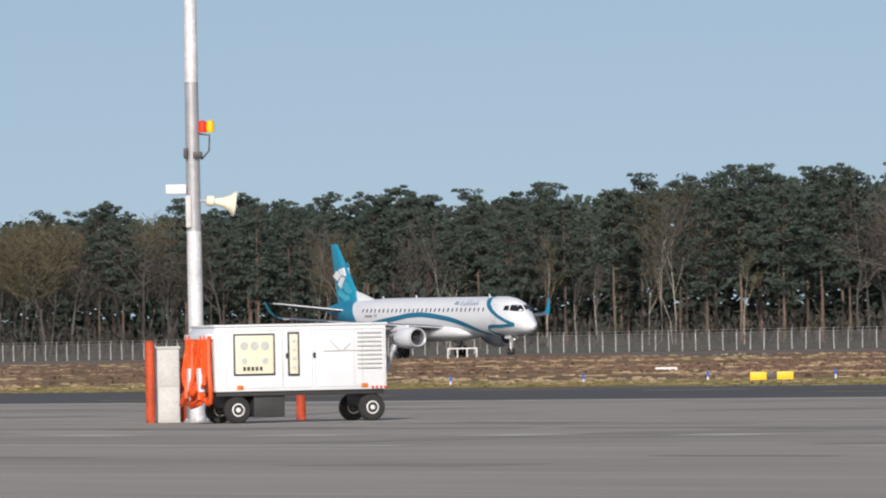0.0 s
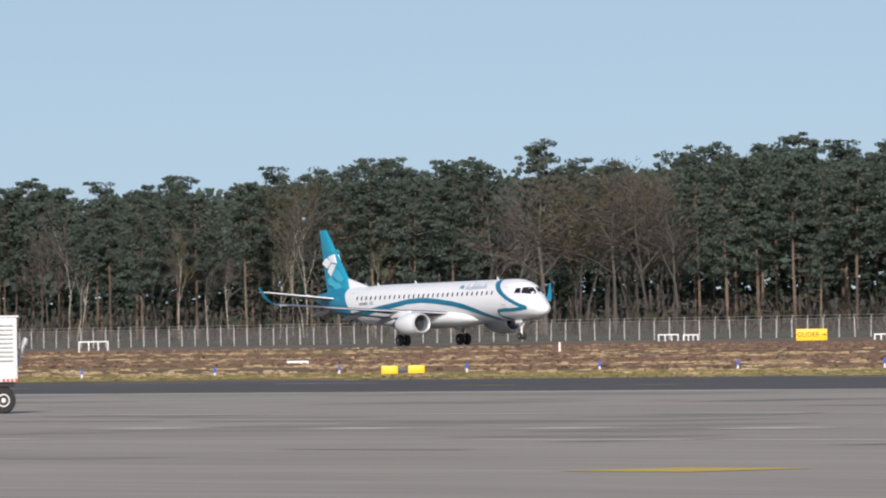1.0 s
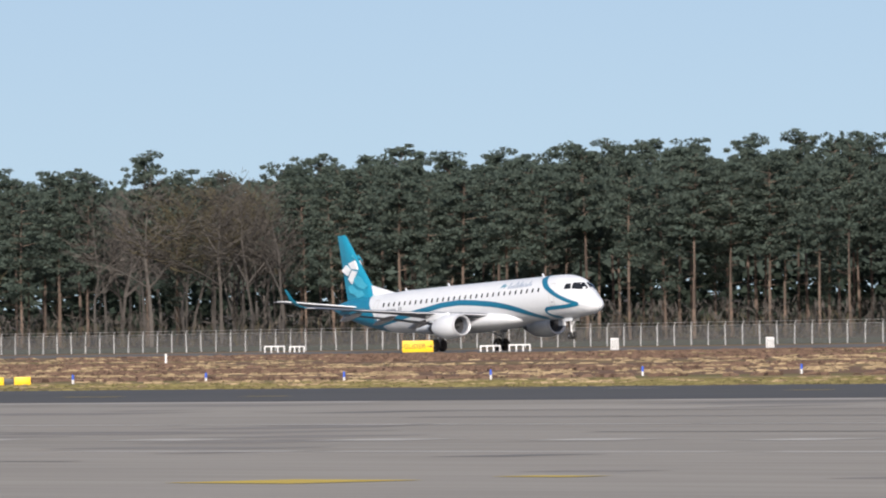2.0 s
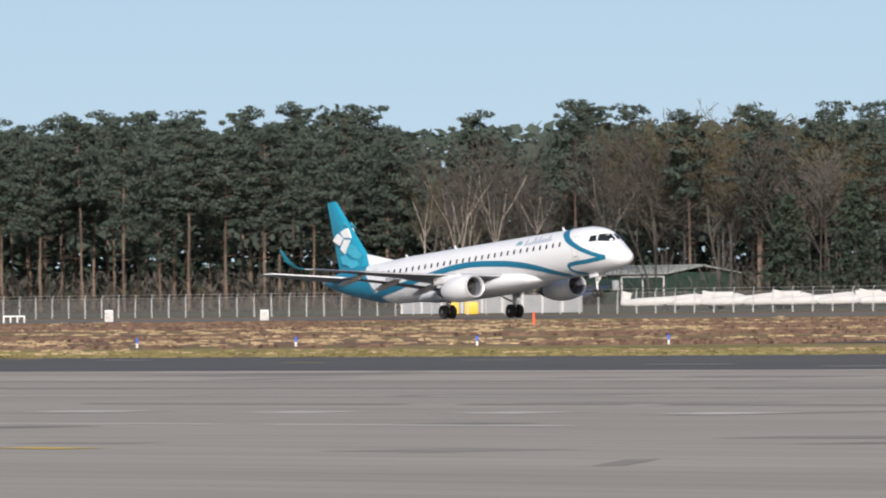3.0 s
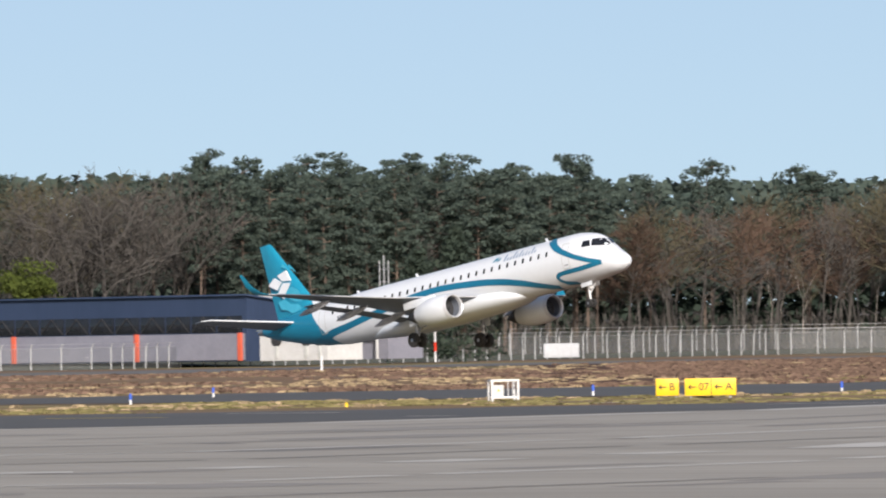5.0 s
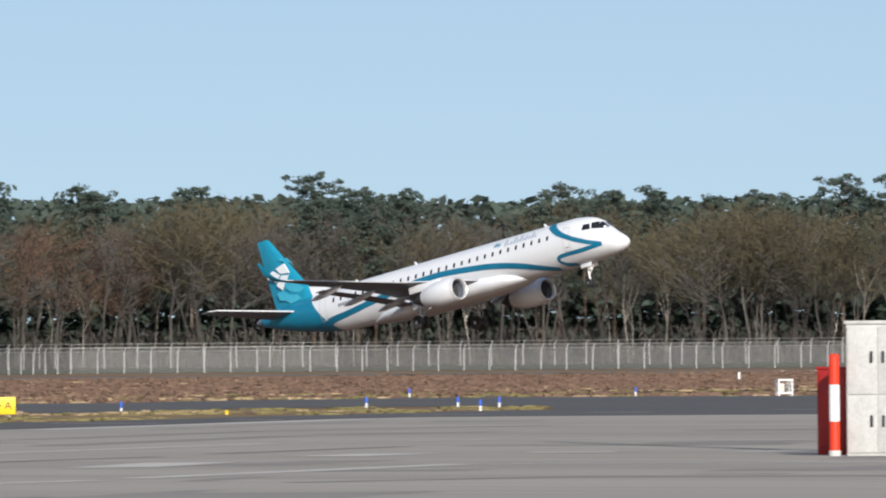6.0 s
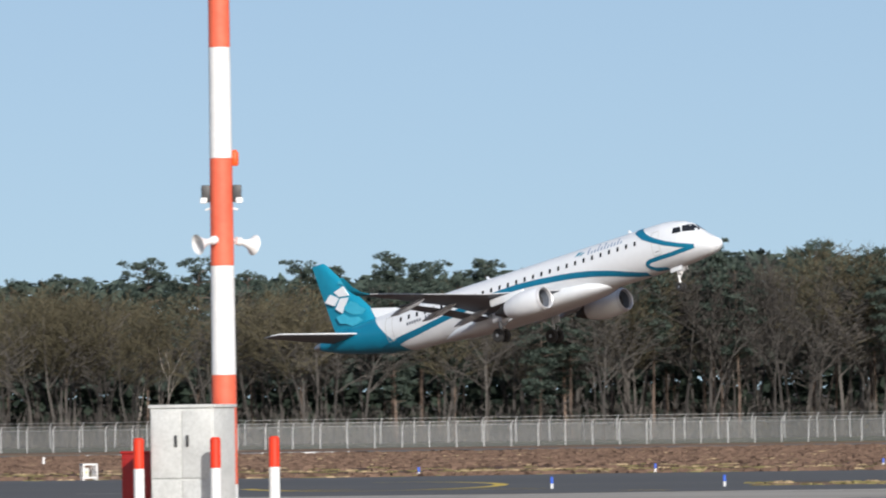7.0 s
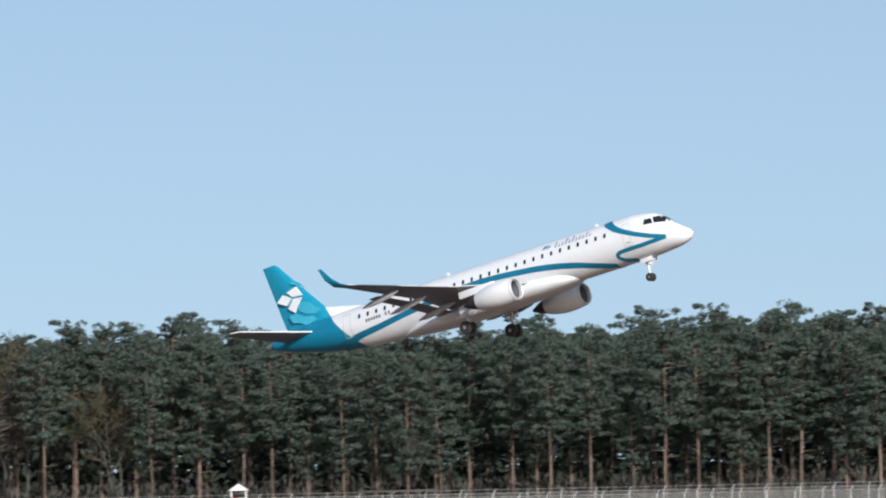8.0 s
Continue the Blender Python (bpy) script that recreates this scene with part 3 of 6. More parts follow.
            for p, q in zip(rings, rings[1:]):
                for i in range(12):
                    bm.faces.new((p[i], p[(i + 1) % 12], q[(i + 1) % 12], q[i]))
            bmesh.ops.recalc_face_normals(bm, faces=bm.faces)
            part("flap_fairing", bm, FAIRING_GREY, wg, "pale grey flap track fairing")
        wings.append((wg, side))
        # engine
        c = (0.47, side * 4.5, 1.76)
        bm = bmesh.new()
        spin(bm, [(1.9, 0.62), (2.5, 0.8), (3.2, 0.93), (3.9, 0.965), (4.5, 0.945), (5.0, 0.89), (5.32, 0.82), (5.40, 0.77), (5.34, 0.715)], c, "x", 36, False)
        eng = part("engine", bm, WHITE, a, "white engine nacelle")
        bm = bmesh.new()
        spin(bm, [(5.18, 0.872), (5.34, 0.826), (5.41, 0.772), (5.35, 0.70), (5.1, 0.694)], c, "x", 36, False)
        part("inlet_lip", bm, SLAT_METAL, eng, "polished metal inlet lip")
        bm = bmesh.new()
        spin(bm, [(5.33, 0.705), (5.0, 0.69), (4.4, 0.70)], c, "x", 36, False)
        part("inlet_duct", bm, WING_GREY, eng, "dark grey inlet duct")
        bm = bmesh.new()
        spin(bm, [(4.52, 0.70), (4.56, 0.24), (4.75, 0.16), (4.95, 0.03)], c, "x", 28)
        part("fan", bm, DARK, eng, "dark fan disc")
        bm = bmesh.new()
        spin(bm, [(0.6, 0.1), (1.3, 0.42), (1.95, 0.61)], c, "x", 24)
        part("exhaust", bm, DARK, eng, "dark exhaust nozzle")
        bm = bmesh.new()
        box(bm, (2.4, side * 4.5, 2.62), (3.2, 0.28, 0.55), 0.1)
        part("pylon", bm, WHITE, a)
        # main gear
        y = side * 2.97
        bm = bmesh.new()
        rod(bm, (0, y, 0.5), (0.1, y, 2.3), 0.11, 0.14, 12)
        rod(bm, (0, y - 0.42, 0.5), (0, y + 0.42, 0.5), 0.08, 0.08, 10)
        rod(bm, (0.05, y, 1.1), (0.0, side * 1.5, 1.75), 0.06, 0.06, 8)
        rod(bm, (0.2, y, 0.75), (0.5, y, 1.15), 0.04, 0.04, 8)
        rod(bm, (0.5, y, 1.15), (0.15, y, 1.45), 0.04, 0.04, 8)
        part("main_gear_leg", bm, GALV, a, "metal main landing gear leg")
        for d in (-0.34, 0.34):
            wheel("main_wheel", a, 0, y + d, 0.5, 0.5, 0.36)
        bm = bmesh.new()
        box(bm, (0.1, y + side * 0.3, 1.8), (0.8, 0.05, 0.7), 0.02)
        part("gear_door", bm, WHITE, a)
    # nose gear
    bm = bmesh.new()
    rod(bm, (14.56, 0, 0.33), (14.5, 0, 1.8), 0.07, 0.09, 12)
    rod(bm, (14.5, -0.24, 0.33), (14.5, 0.24, 0.33), 0.05, 0.05, 10)
    rod(bm, (14.5, 0, 0.85), (15.2, 0, 1.6), 0.05, 0.05, 8)
    box(bm, (14.74, 0, 1.35), (0.2, 0.42, 0.2), 0.04)
    part("nose_gear_leg", bm, PAINT_WHITE, a, "metal nose gear leg with lights")
    for d in (-0.19, 0.19):
        wheel("nose_wheel", a, 14.56, d, 0.31, 0.31, 0.2)
    for s in (-1, 1):
        bm = bmesh.new()
        box(bm, (14.7, s * 0.34, 1.58), (1.1, 0.04, 0.3), 0.015)
        part("nose_gear_door", bm, WHITE, a)
    # aerials
    for x, h, z in ((11.0, 0.28, 5.15), (-2.6, 0.26, 5.35), (-8.9, 0.22, 5.42), (-5.5, -0.3, 2.0)):
        bm = bmesh.new()
        rings = [[bm.verts.new((x + dx * k - (0.15 if zz else 0), dy * k, z + zz * h)) for dx, dy in ((0.18, 0), (0, 0.03), (-0.18, 0), (0, -0.03))] for zz, k in ((0, 1), (1, 0.6))]
        for i in range(4):
            bm.faces.new((rings[0][i], rings[0][(i + 1) % 4], rings[1][(i + 1) % 4], rings[1][i]))
        bm.faces.new(rings[1])
        part("aerial", bm, WHITE, a)
    return a, wings


plane, plane_wings = airliner()

# seconds, x, y, z, heading, nose-up pitch, bank
TAKE_OFF = [
    (0, -759.33, 437.08, 0.00, -1.72, 0.54, 0.0),
    (0.5, -737.21, 442.32, 0.00, -1.72, 0.85, 0.0),
    (1, -710.04, 444.88, 0.00, -1.57, 1.45, 0.0),
    (1.5, -678.29, 445.19, 0.00, -1.24, 2.33, 0.0),
    (1.7, -666.01, 445.70, 0.00, -1.27, 2.67, 0.0),
    (2.8, -585.22, 439.68, 0.00, -2.22, 5.10, 0.0),
    (3, -569.13, 437.64, 0.00, -2.47, 5.63, 0.0),
    (3.5, -527.79, 431.08, 0.02, -3.44, 6.76, 0.0),
    (4, -494.39, 430.83, 0.10, -4.00, 7.94, 0.1),
    (4.5, -475.57, 443.97, 0.58, -4.00, 9.12, 0.4),
    (5, -474.16, 475.26, 1.35, -4.16, 9.89, 0.75),
    (5.2, -473.89, 488.79, 1.72, -4.31, 10.32, 0.8),
    (6.3, -460.59, 559.94, 4.42, -4.68, 12.04, 0.35),
    (6.5, -451.94, 567.42, 5.34, -4.53, 12.46, 0.35),
    (7, -420.78, 573.33, 7.83, -3.56, 13.55, 0.65),
    (7.2, -411.56, 582.40, 8.60, -3.36, 13.76, 0.9),
    (7.5, -405.70, 602.39, 10.55, -3.30, 13.96, 1.5),
    (8, -381.69, 622.62, 13.90, -2.26, 14.37, 1.9),
]


# ---- forest ----
def prisms(segs):
    """Three-sided branches from (p0, p1, r0, r1)."""
    vs, fs = [], []
    for a, b, ra, rb in segs:
        d = (b - a)
        if d.length < 1e-4:
            continue
        q = d.to_track_quat("Z", "Y").to_matrix()
        k = len(vs)
        for p, r in ((a, ra), (b, rb)):
            for i in range(3):
                vs.append(p + q @ Vector((r * math.cos(i * 2.0944), r * math.sin(i * 2.0944), 0)))
        fs += [(k, k + 1, k + 4, k + 3), (k + 1, k + 2, k + 5, k + 4), (k + 2, k, k + 3, k + 5)]
    return vs, fs


def blades(segs):
    """Flat slivers for the finest twigs."""
    vs, fs = [], []
    for a, b, ra, rb in segs:
        d = b - a
        w = d.cross(Vector((math.sin(97 * a.x + 31 * b.y), math.cos(61 * a.y + 17 * b.z), 0.4)))
        if w.length < 1e-6:
            continue
        w.normalize()
        k = len(vs)
        vs += [a - w * ra, a + w * ra, b + w * rb, b - w * rb]
        fs.append((k, k + 1, k + 2, k + 3))
    return vs, fs


def raw(name, vs, fs, mat, smooth=False):
    me = bpy.data.meshes.new(name)
    me.from_pydata([tuple(v) for v in vs], [], fs)
    me.materials.append(mat)
    if smooth:
        me.shade_smooth()
    return me


def tufts(rng, clumps, per, size, flat=0.5):
    """Leaf tufts: small blades that lie like shingles on flattened clumps (x, y, z, radius)."""
    vs, fs = [], []
    for cx, cy, cz, r in clumps:
        for _ in range(per):
            u = Vector((rng.gauss(0, 1), rng.gauss(0, 1), rng.gauss(0, 1))).normalized()
            q = u * r * rng.uniform(0.25, 1.0) ** 0.5
            c = Vector((cx + q.x, cy + q.y, cz + q.z * flat + 0.1 * r))
            nrm = (Vector((u.x, u.y, u.z + 0.5)) + Vector((rng.gauss(0, 0.75), rng.gauss(0, 0.75), rng.gauss(0, 0.75)))).normalized()
            a = nrm.cross(Vector((rng.gauss(0, 1), rng.gauss(0, 1), rng.gauss(0, 0.5)))).normalized()
            b = nrm.cross(a)
            s = size * rng.uniform(0.6, 1.35)
            k = len(vs)
            vs += [c - a * s, c + b * s * 0.42, c + a * s, c - b * s * 0.38]
            fs.append((k, k + 1, k + 2, k + 3))
    return vs, fs


def pine_meshes(seed, h=18.5, bare=0.5, wide=2.6):
    rng = random.Random(seed)
    lean = Vector((rng.gauss(0, 0.35), rng.gauss(0, 0.35), 0))
    spine = [Vector((0, 0, 0)) + lean * (t * t) + Vector((0.12 * math.sin(3 * t + seed), 0, h * t * 0.97)) for t in [i / 6 for i in range(7)]]
    segs = [(a, b, 0.2 * (1 - 0.8 * i / 6), 0.2 * (1 - 0.8 * (i + 1) / 6)) for i, (a, b) in enumerate(zip(spine, spine[1:]))]
    clumps = []
    n = 40
    for i in range(n):
        f = bare + (1 - bare) * (i + rng.random()) / n
        up = (f - bare) / (1 - bare)
        reach = wide * (0.5 + 1.7 * up if up < 0.3 else 1.0 if up < 0.62 else math.sqrt(max(0.03, 1 - ((up - 0.62) / 0.4) ** 2))) * math.sqrt(rng.uniform(0.08, 1.0))
        th = i * 2.4 + rng.uniform(-0.5, 0.5)
        base = lean * f * f + Vector((0, 0, h * (f - 0.03)))
        tip = base + Vector((math.cos(th) * reach, math.sin(th) * reach, rng.uniform(0.1, 0.7)))
        segs.append((base, tip, 0.05, 0.02))
        clumps.append((tip.x, tip.y, tip.z, rng.uniform(0.5, 1.0)))
        for _ in range(2):
            clumps.append((tip.x + rng.gauss(0, 0.7), tip.y + rng.gauss(0, 0.7), tip.z + rng.gauss(0, 0.25), rng.uniform(0.35, 0.75)))
        if reach > 1.4:
            mid = base.lerp(tip, 0.5)
            clumps.append((mid.x, mid.y, mid.z + 0.15, rng.uniform(0.6, 0.95)))
    clumps.append((lean.x, lean.y, h - 0.5, 0.95))
    for _ in range(7):
        f = rng.uniform(0.25, bare)
        th = rng.uniform(0, 6.28)
        b = lean * f * f + Vector((0, 0, h * f))
        segs.append((b, b + Vector((math.cos(th), math.sin(th), 0.1)) * rng.uniform(0.6, 1.6), 0.03, 0.01))
    return raw("trunk", *prisms(segs), PINE_BARK), raw("crown", *tufts(rng, clumps, 36, 0.22, 0.45), PINE_LEAF)


def fir_meshes(seed, h=9.5, leaf=None):
    rng = random.Random(seed)
    segs = [(Vector((0, 0, 0)), Vector((0, 0, h)), 0.16, 0.02)]
    clumps = []
    for i in range(46):
        f = 0.06 + 0.92 * i / 46
        r = (1 - f) ** 0.8 * 3.5 * rng.uniform(0.6, 1.05)
        th = i * 2.4
        for k in (0.55, 1.0):
            clumps.append((math.cos(th) * r * k, math.sin(th) * r * k, h * f - 0.25 * r * k, 0.6 + 0.4 * (1 - f)))
    return raw("trunk", *prisms(segs), BARE_BARK), raw("crown", *tufts(rng, clumps, 26, 0.26), leaf or FIR_AND_SHADE_LEAF)


def bare_meshes(seed, h=14, spread=0.5, trunk_mat=None, twig_mat=None, stems=1, r0=0.19, twig_r=0.024, depth=4):
    """A leafless tree: a forking trunk, limbs, and a haze of twigs."""
    rng = random.Random(seed)
    wood, fine = [], []

    def grow(p, d, length, r, lev):
        n = 3 if lev < 2 else 2 if lev < depth else 1
        for i in range(n):
            q = p + d * (length / n)
            d = (d + Vector((rng.gauss(0, 0.13), rng.gauss(0, 0.13), rng.gauss(0, 0.06) + 0.05))).normalized()
            r2 = r * (0.80 if lev < 2 else 0.7)
            (wood if lev < 2 else fine).append((p, q, r, r2))
            p, r = q, r2
            if lev < depth and (lev > 0 or i >= 1):
                for _ in range(2 if lev < 3 else 1):
                    th = rng.uniform(0, 6.28)
                    side = Vector((math.cos(th), math.sin(th), 0))
                    nd = (d * (1 - spread) + side * spread * rng.uniform(0.6, 1.3)).normalized()
                    grow(p, nd, length * rng.uniform(0.42, 0.62), max(r * 0.62, twig_r), lev + 1)
        if lev < depth:
            grow(p, d, length * 0.5, max(r * 0.8, twig_r), lev + 1)

    for s in range(stems):
        a = 6.28 * s / max(1, stems) + seed
        off = Vector((math.cos(a), math.sin(a), 0)) * (0.3 if stems > 1 else 0)
        d0 = (Vector((0, 0, 1)) + off * (0.35 if stems > 1 else 0) + Vector((rng.gauss(0, 0.05), rng.gauss(0, 0.05), 0))).normalized()
        grow(off.copy(), d0, h * 0.56, r0 if stems == 1 else r0 * 0.65, 0)
    top = max(s[1].z for s in wood + fine)
    k = h / top
    sc = lambda L: [(a * k, b * k, max(ra, twig_r), max(rb, twig_r * 0.8)) for a, b, ra, rb in L]
    return raw("trunk", *prisms(sc(wood)), trunk_mat or BARE_BARK), raw("crown", *blades(sc(fine)), twig_mat or TWIG)


def tree(name, meshes, label, category):
    e = empty(name, Matrix.Translation((0, -300, 0)), label, category)
    for nm, me in zip(("trunk", "crown"), meshes):
        o = new(nm, me)
        o.parent = e
    return e


PINES = [tree("pine_tree", pine_meshes(i + 3, 18.5, (0.52, 0.45, 0.56, 0.36, 0.48, 0.28)[i], (2.7, 3.1, 2.4, 2.9, 3.3, 3.0)[i]), "tall Scots pine with bare reddish trunk and dark crown", "pine tree") for i in range(6)]
BARES = [tree("bare_tree", bare_meshes(i + 30, 14, (0.45, 0.55, 0.4, 0.5)[i], stems=(1, 1, 2, 3)[i], twig_mat=(TWIG, TWIG, TWIG, TWIG_GREEN)[i]), "leafless brown broadleaf tree at the forest edge", "tree") for i in range(4)]
REDS = [tree("budding_tree", bare_meshes(52, 12, 0.5, twig_mat=TWIG_RED, stems=2), "leafless tree with reddish brown budding twigs", "tree")]
BIRCHES = [tree("birch_tree", bare_meshes(i + 70, 15, 0.3, BIRCH_BARK, TWIG if i else TWIG_GREEN, stems=(1, 2, 1)[i], r0=0.095, depth=3, twig_r=0.02), "slender leafless birch with pale trunk", "birch tree") for i in range(3)]
OAK = tree("oak_tree", bare_meshes(91, 19, 0.55, BARE_BARK, TWIG, depth=4, twig_r=0.03), "large leafless oak with spreading limbs", "tree")
FIRS = [tree("fir_tree", fir_meshes(5), "small dark green fir beside the fence", "fir tree"), tree("fir_tree", fir_meshes(9, 10), "small dark green fir beside the fence", "fir tree")]
PROTOS = PINES + BARES + REDS + BIRCHES + [OAK] + FIRS

H_WOOD = ((-66, 17.8), (-62.5, 18.4), (-60, 18), (-58.5, 19.2), (-55, 19.6), (-53, 19.4), (-50.8, 19.2), (-49, 18.0), (-46.7, 18.5), (-45.7, 19.0), (-43.7, 18.4), (-42, 18.8), (-40, 18.0),
          (-37, 17.8), (-36, 18.6), (-35, 20.2), (-34.3, 19.8), (-33, 19.4), (-32, 18.6), (-30, 19.6), (-26, 19.4))
# how much of the front of the wood is pine, by bearing
PINE_SHARE = ((-70, 0.1), (-61.6, 0.1), (-61.2, 0.8), (-59.6, 0.85), (-59.0, 0.5), (-57.8, 0.6), (-57.6, 0.08), (-56.6, 0.1), (-56.4, 0.95), (-53.0, 0.95), (-52.8, 0.35), (-51.6, 0.4), (-51.5, 0.08), (-50.5, 0.1),
              (-50.3, 0.5), (-48.5, 0.4), (-47.5, 0.45), (-47.3, 0.12), (-46.5, 0.12), (-46.3, 0.95), (-44.2, 0.85), (-43.8, 0.3), (-42.6, 0.15), (-37.5, 0.1), (-36.5, 0.3), (-34.4, 0.25), (-34.0, 0.95), (-26, 0.97))
BIRCH_ZONES = ((-60.9, -58.2), (-53.0, -51.6), (-50.0, -47.8), (-43.8, -37.4))


def in_gap(b, y0):
    """Clear ground of the glider field and its buildings."""
    return -53.2 < b < -45.0 and y0 < 34


rng = random.Random(11)
used = set()


def plant(proto, p, s):
    m = Matrix.LocRotScale(p, Euler((0, 0, rng.uniform(0, 6.28))), (s * rng.uniform(0.9, 1.1),) * 2 + (s,))
    if proto.name not in used:
        used.add(proto.name)
        proto.matrix_basis = m
        return proto
    return copy_thing(proto, m)


sown = []


def sow(proto, p, s):
    """Remembered for the joined rear rows."""
    sown.append((proto, Matrix.LocRotScale(p, Euler((0, 0, rng.uniform(0, 6.28))), (s, s, s))))


rows = ((34, 1.35), (41, 1.35), (50, 1.3), (60, 1.2), (72, 1.2), (88, 1.1))
n_pine = n_bare = n_birch = 0
for ri, (dy, dens) in enumerate(rows):
    b = -64.6 + 0.1 * ri
    while b < -28.4:
        y = edge(E_FENCE, b) + dy + rng.uniform(-4, 4) + (12 if -53.2 < b < -45 else 0)
        dist = y / math.cos(radians(b))
        p = at(b, dist, floor_z(b))
        share = edge(PINE_SHARE, b)
        hw = edge(H_WOOD, b)
        birch = any(u < b < v for u, v in BIRCH_ZONES)
        if ri >= 3:
            share = max(share, 0.75 if not (-57.6 < b < -56.5 or -51.5 < b < -50.5 or -47.4 < b < -46.5 or -36 < b < -34.2 or b < -61.5) else 0.25)
        if rng.random() < (share if ri > 1 or not birch else share * 0.5) and n_pine < 365:
            (plant if n_pine < 265 else sow)(rng.choice(PINES[3:] + PINES[1:2] if b > -34.4 or -46.3 < b < -44 else PINES), p, hw / 18.5 * rng.uniform(0.93, 1.03) * (1 if ri > 0 else 0.95))
            n_pine += 1
        elif birch and ri < 2 and rng.random() < ((0.85 if ri == 0 else 0.5) if b < -45 else 0.3):
            plant(rng.choice(BIRCHES), p, hw / 15 * rng.uniform(0.6, 0.88))
            n_birch += 1
        else:
            tall = (-57.6 < b < -56.5) or (-51.5 < b < -50.5) or (-47.4 < b < -46.5) or (-36.2 < b < -34.2)
            red = -44.0 < b < -42.6 or -49.9 < b < -49.4
            s = hw / 14 * (rng.uniform(0.76, 0.88) if tall else rng.uniform(0.76, 0.86) if b < -61.2 else rng.uniform(0.7, 0.83) if -43.8 < b < -36.2 or b < -61.2 else rng.uniform(0.62, 0.84))
            if ri < 4 or tall:
                plant(REDS[0] if red and rng.random() < 0.6 else rng.choice(BARES), p, s)
                n_bare += 1
        b += math.degrees((4.6 if ri < 3 else 5.4) / dens / dist) * rng.uniform(0.75, 1.3) * (1.0 if share > 0.5 or ri > 2 else 0.85)
for b, dy, s in ((-35.85, 20, 0.8), (-34.6, 31, 0.78), (-35.1, 36, 0.95), (-36.0, 40, 0.9), (-31.6, 95, 1.05), (-33.9, 96, 1.15), (-33.4, 96, 1.1), (-32.6, 98, 1.05)):
    plant(OAK, at(b, (edge(E_FENCE, b) + dy) / math.cos(radians(b)), floor_z(b)), s)
for i, (b, y, s) in enumerate(((-50.66, 529, 1.0), (-50.28, 530, 1.05), (-49.88, 530, 1.05), (-48.08, 538, 0.62), (-45.12, 566, 0.95), (-44.9, 575, 1.05), (-49.0, 560, 0.8))):
    plant(FIRS[i % 2], at(b, y / math.cos(radians(b)), 0.45), s)


def joined(name, items, mats, label):
    """Many trees in one mesh; slot 0 trunks, slot 1 crowns."""
    co, fa, slot, base = [], [], [], 0
    for proto, m in items:
        rot = np.array(m.to_3x3())
        for ch in sorted(proto.children, key=lambda o: o.name, reverse=True):
            me = ch.data
            v = np.empty(len(me.vertices) * 3)
            me.vertices.foreach_get("co", v)
            f = np.empty(len(me.loops), dtype=np.int32)
            me.loops.foreach_get("vertex_index", f)
            v = v.reshape(-1, 3) @ rot.T + np.array(m.translation)
            co.append(v)
            fa.append(f.reshape(-1, 4) + base)
            slot.append(np.full(len(f) // 4, 0 if ch.name.startswith("trunk") else 1))
            base += len(v)
    me = bpy.data.meshes.new(name)
    me.from_pydata(np.concatenate(co).tolist(), [], np.concatenate(fa).tolist())
    for mt in mats:
        me.materials.append(mt)
    me.polygons.foreach_set("material_index", np.concatenate(slot).astype(np.int32))
    return tagged(new(name, me), label, "woods", kind="stuff")


joined("pine_wood", sown, (PINE_BARK, PINE_LEAF), "rear rows of tall dark green pines")
for o in PROTOS:
    if o.name not in used:
        plant(o, at(-60, 1250, 0.5), 1)

# a round budding tree behind the hangar
rg = random.Random(4)
cl = [(rg.gauss(0, 1.2), rg.gauss(0, 1.2), 5.6 + rg.gauss(0, 1.0), 1.2) for _ in range(34)]
bud = tree("budding_bush", (raw("trunk", *prisms([(Vector((0, 0, 0)), Vector((0, 0, 5.5)), 0.15, 0.08)]), BARE_BARK), raw("crown", *tufts(rg, cl, 90, 0.2), BUSH_GREEN)), "round yellow-green tree coming into leaf", "tree")
bud.matrix_basis = Matrix.Translation(at(-47.38, 560 / math.cos(radians(47.38)), 1.3))


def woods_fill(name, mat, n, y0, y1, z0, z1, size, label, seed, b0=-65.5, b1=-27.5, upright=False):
    """Stuff that nobody could count: deep-wood leaves, shade-dark fill, or undergrowth."""
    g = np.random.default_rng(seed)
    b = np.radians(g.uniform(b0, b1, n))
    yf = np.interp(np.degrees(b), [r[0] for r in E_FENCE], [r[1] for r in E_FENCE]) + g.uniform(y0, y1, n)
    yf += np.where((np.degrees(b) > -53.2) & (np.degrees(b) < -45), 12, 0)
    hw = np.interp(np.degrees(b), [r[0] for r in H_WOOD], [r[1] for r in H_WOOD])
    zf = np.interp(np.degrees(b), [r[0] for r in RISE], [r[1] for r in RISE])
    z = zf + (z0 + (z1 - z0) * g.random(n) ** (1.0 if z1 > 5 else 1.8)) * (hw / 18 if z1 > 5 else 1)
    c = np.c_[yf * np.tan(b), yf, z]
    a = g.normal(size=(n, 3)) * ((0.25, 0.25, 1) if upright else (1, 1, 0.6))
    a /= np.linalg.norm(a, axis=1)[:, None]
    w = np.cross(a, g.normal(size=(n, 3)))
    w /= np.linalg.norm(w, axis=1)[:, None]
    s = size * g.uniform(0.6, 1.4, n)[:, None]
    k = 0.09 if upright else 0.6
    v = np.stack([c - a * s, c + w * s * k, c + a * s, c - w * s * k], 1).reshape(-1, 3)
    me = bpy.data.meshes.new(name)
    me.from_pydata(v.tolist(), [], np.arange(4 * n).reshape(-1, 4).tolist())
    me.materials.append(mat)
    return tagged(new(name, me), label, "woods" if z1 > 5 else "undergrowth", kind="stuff")


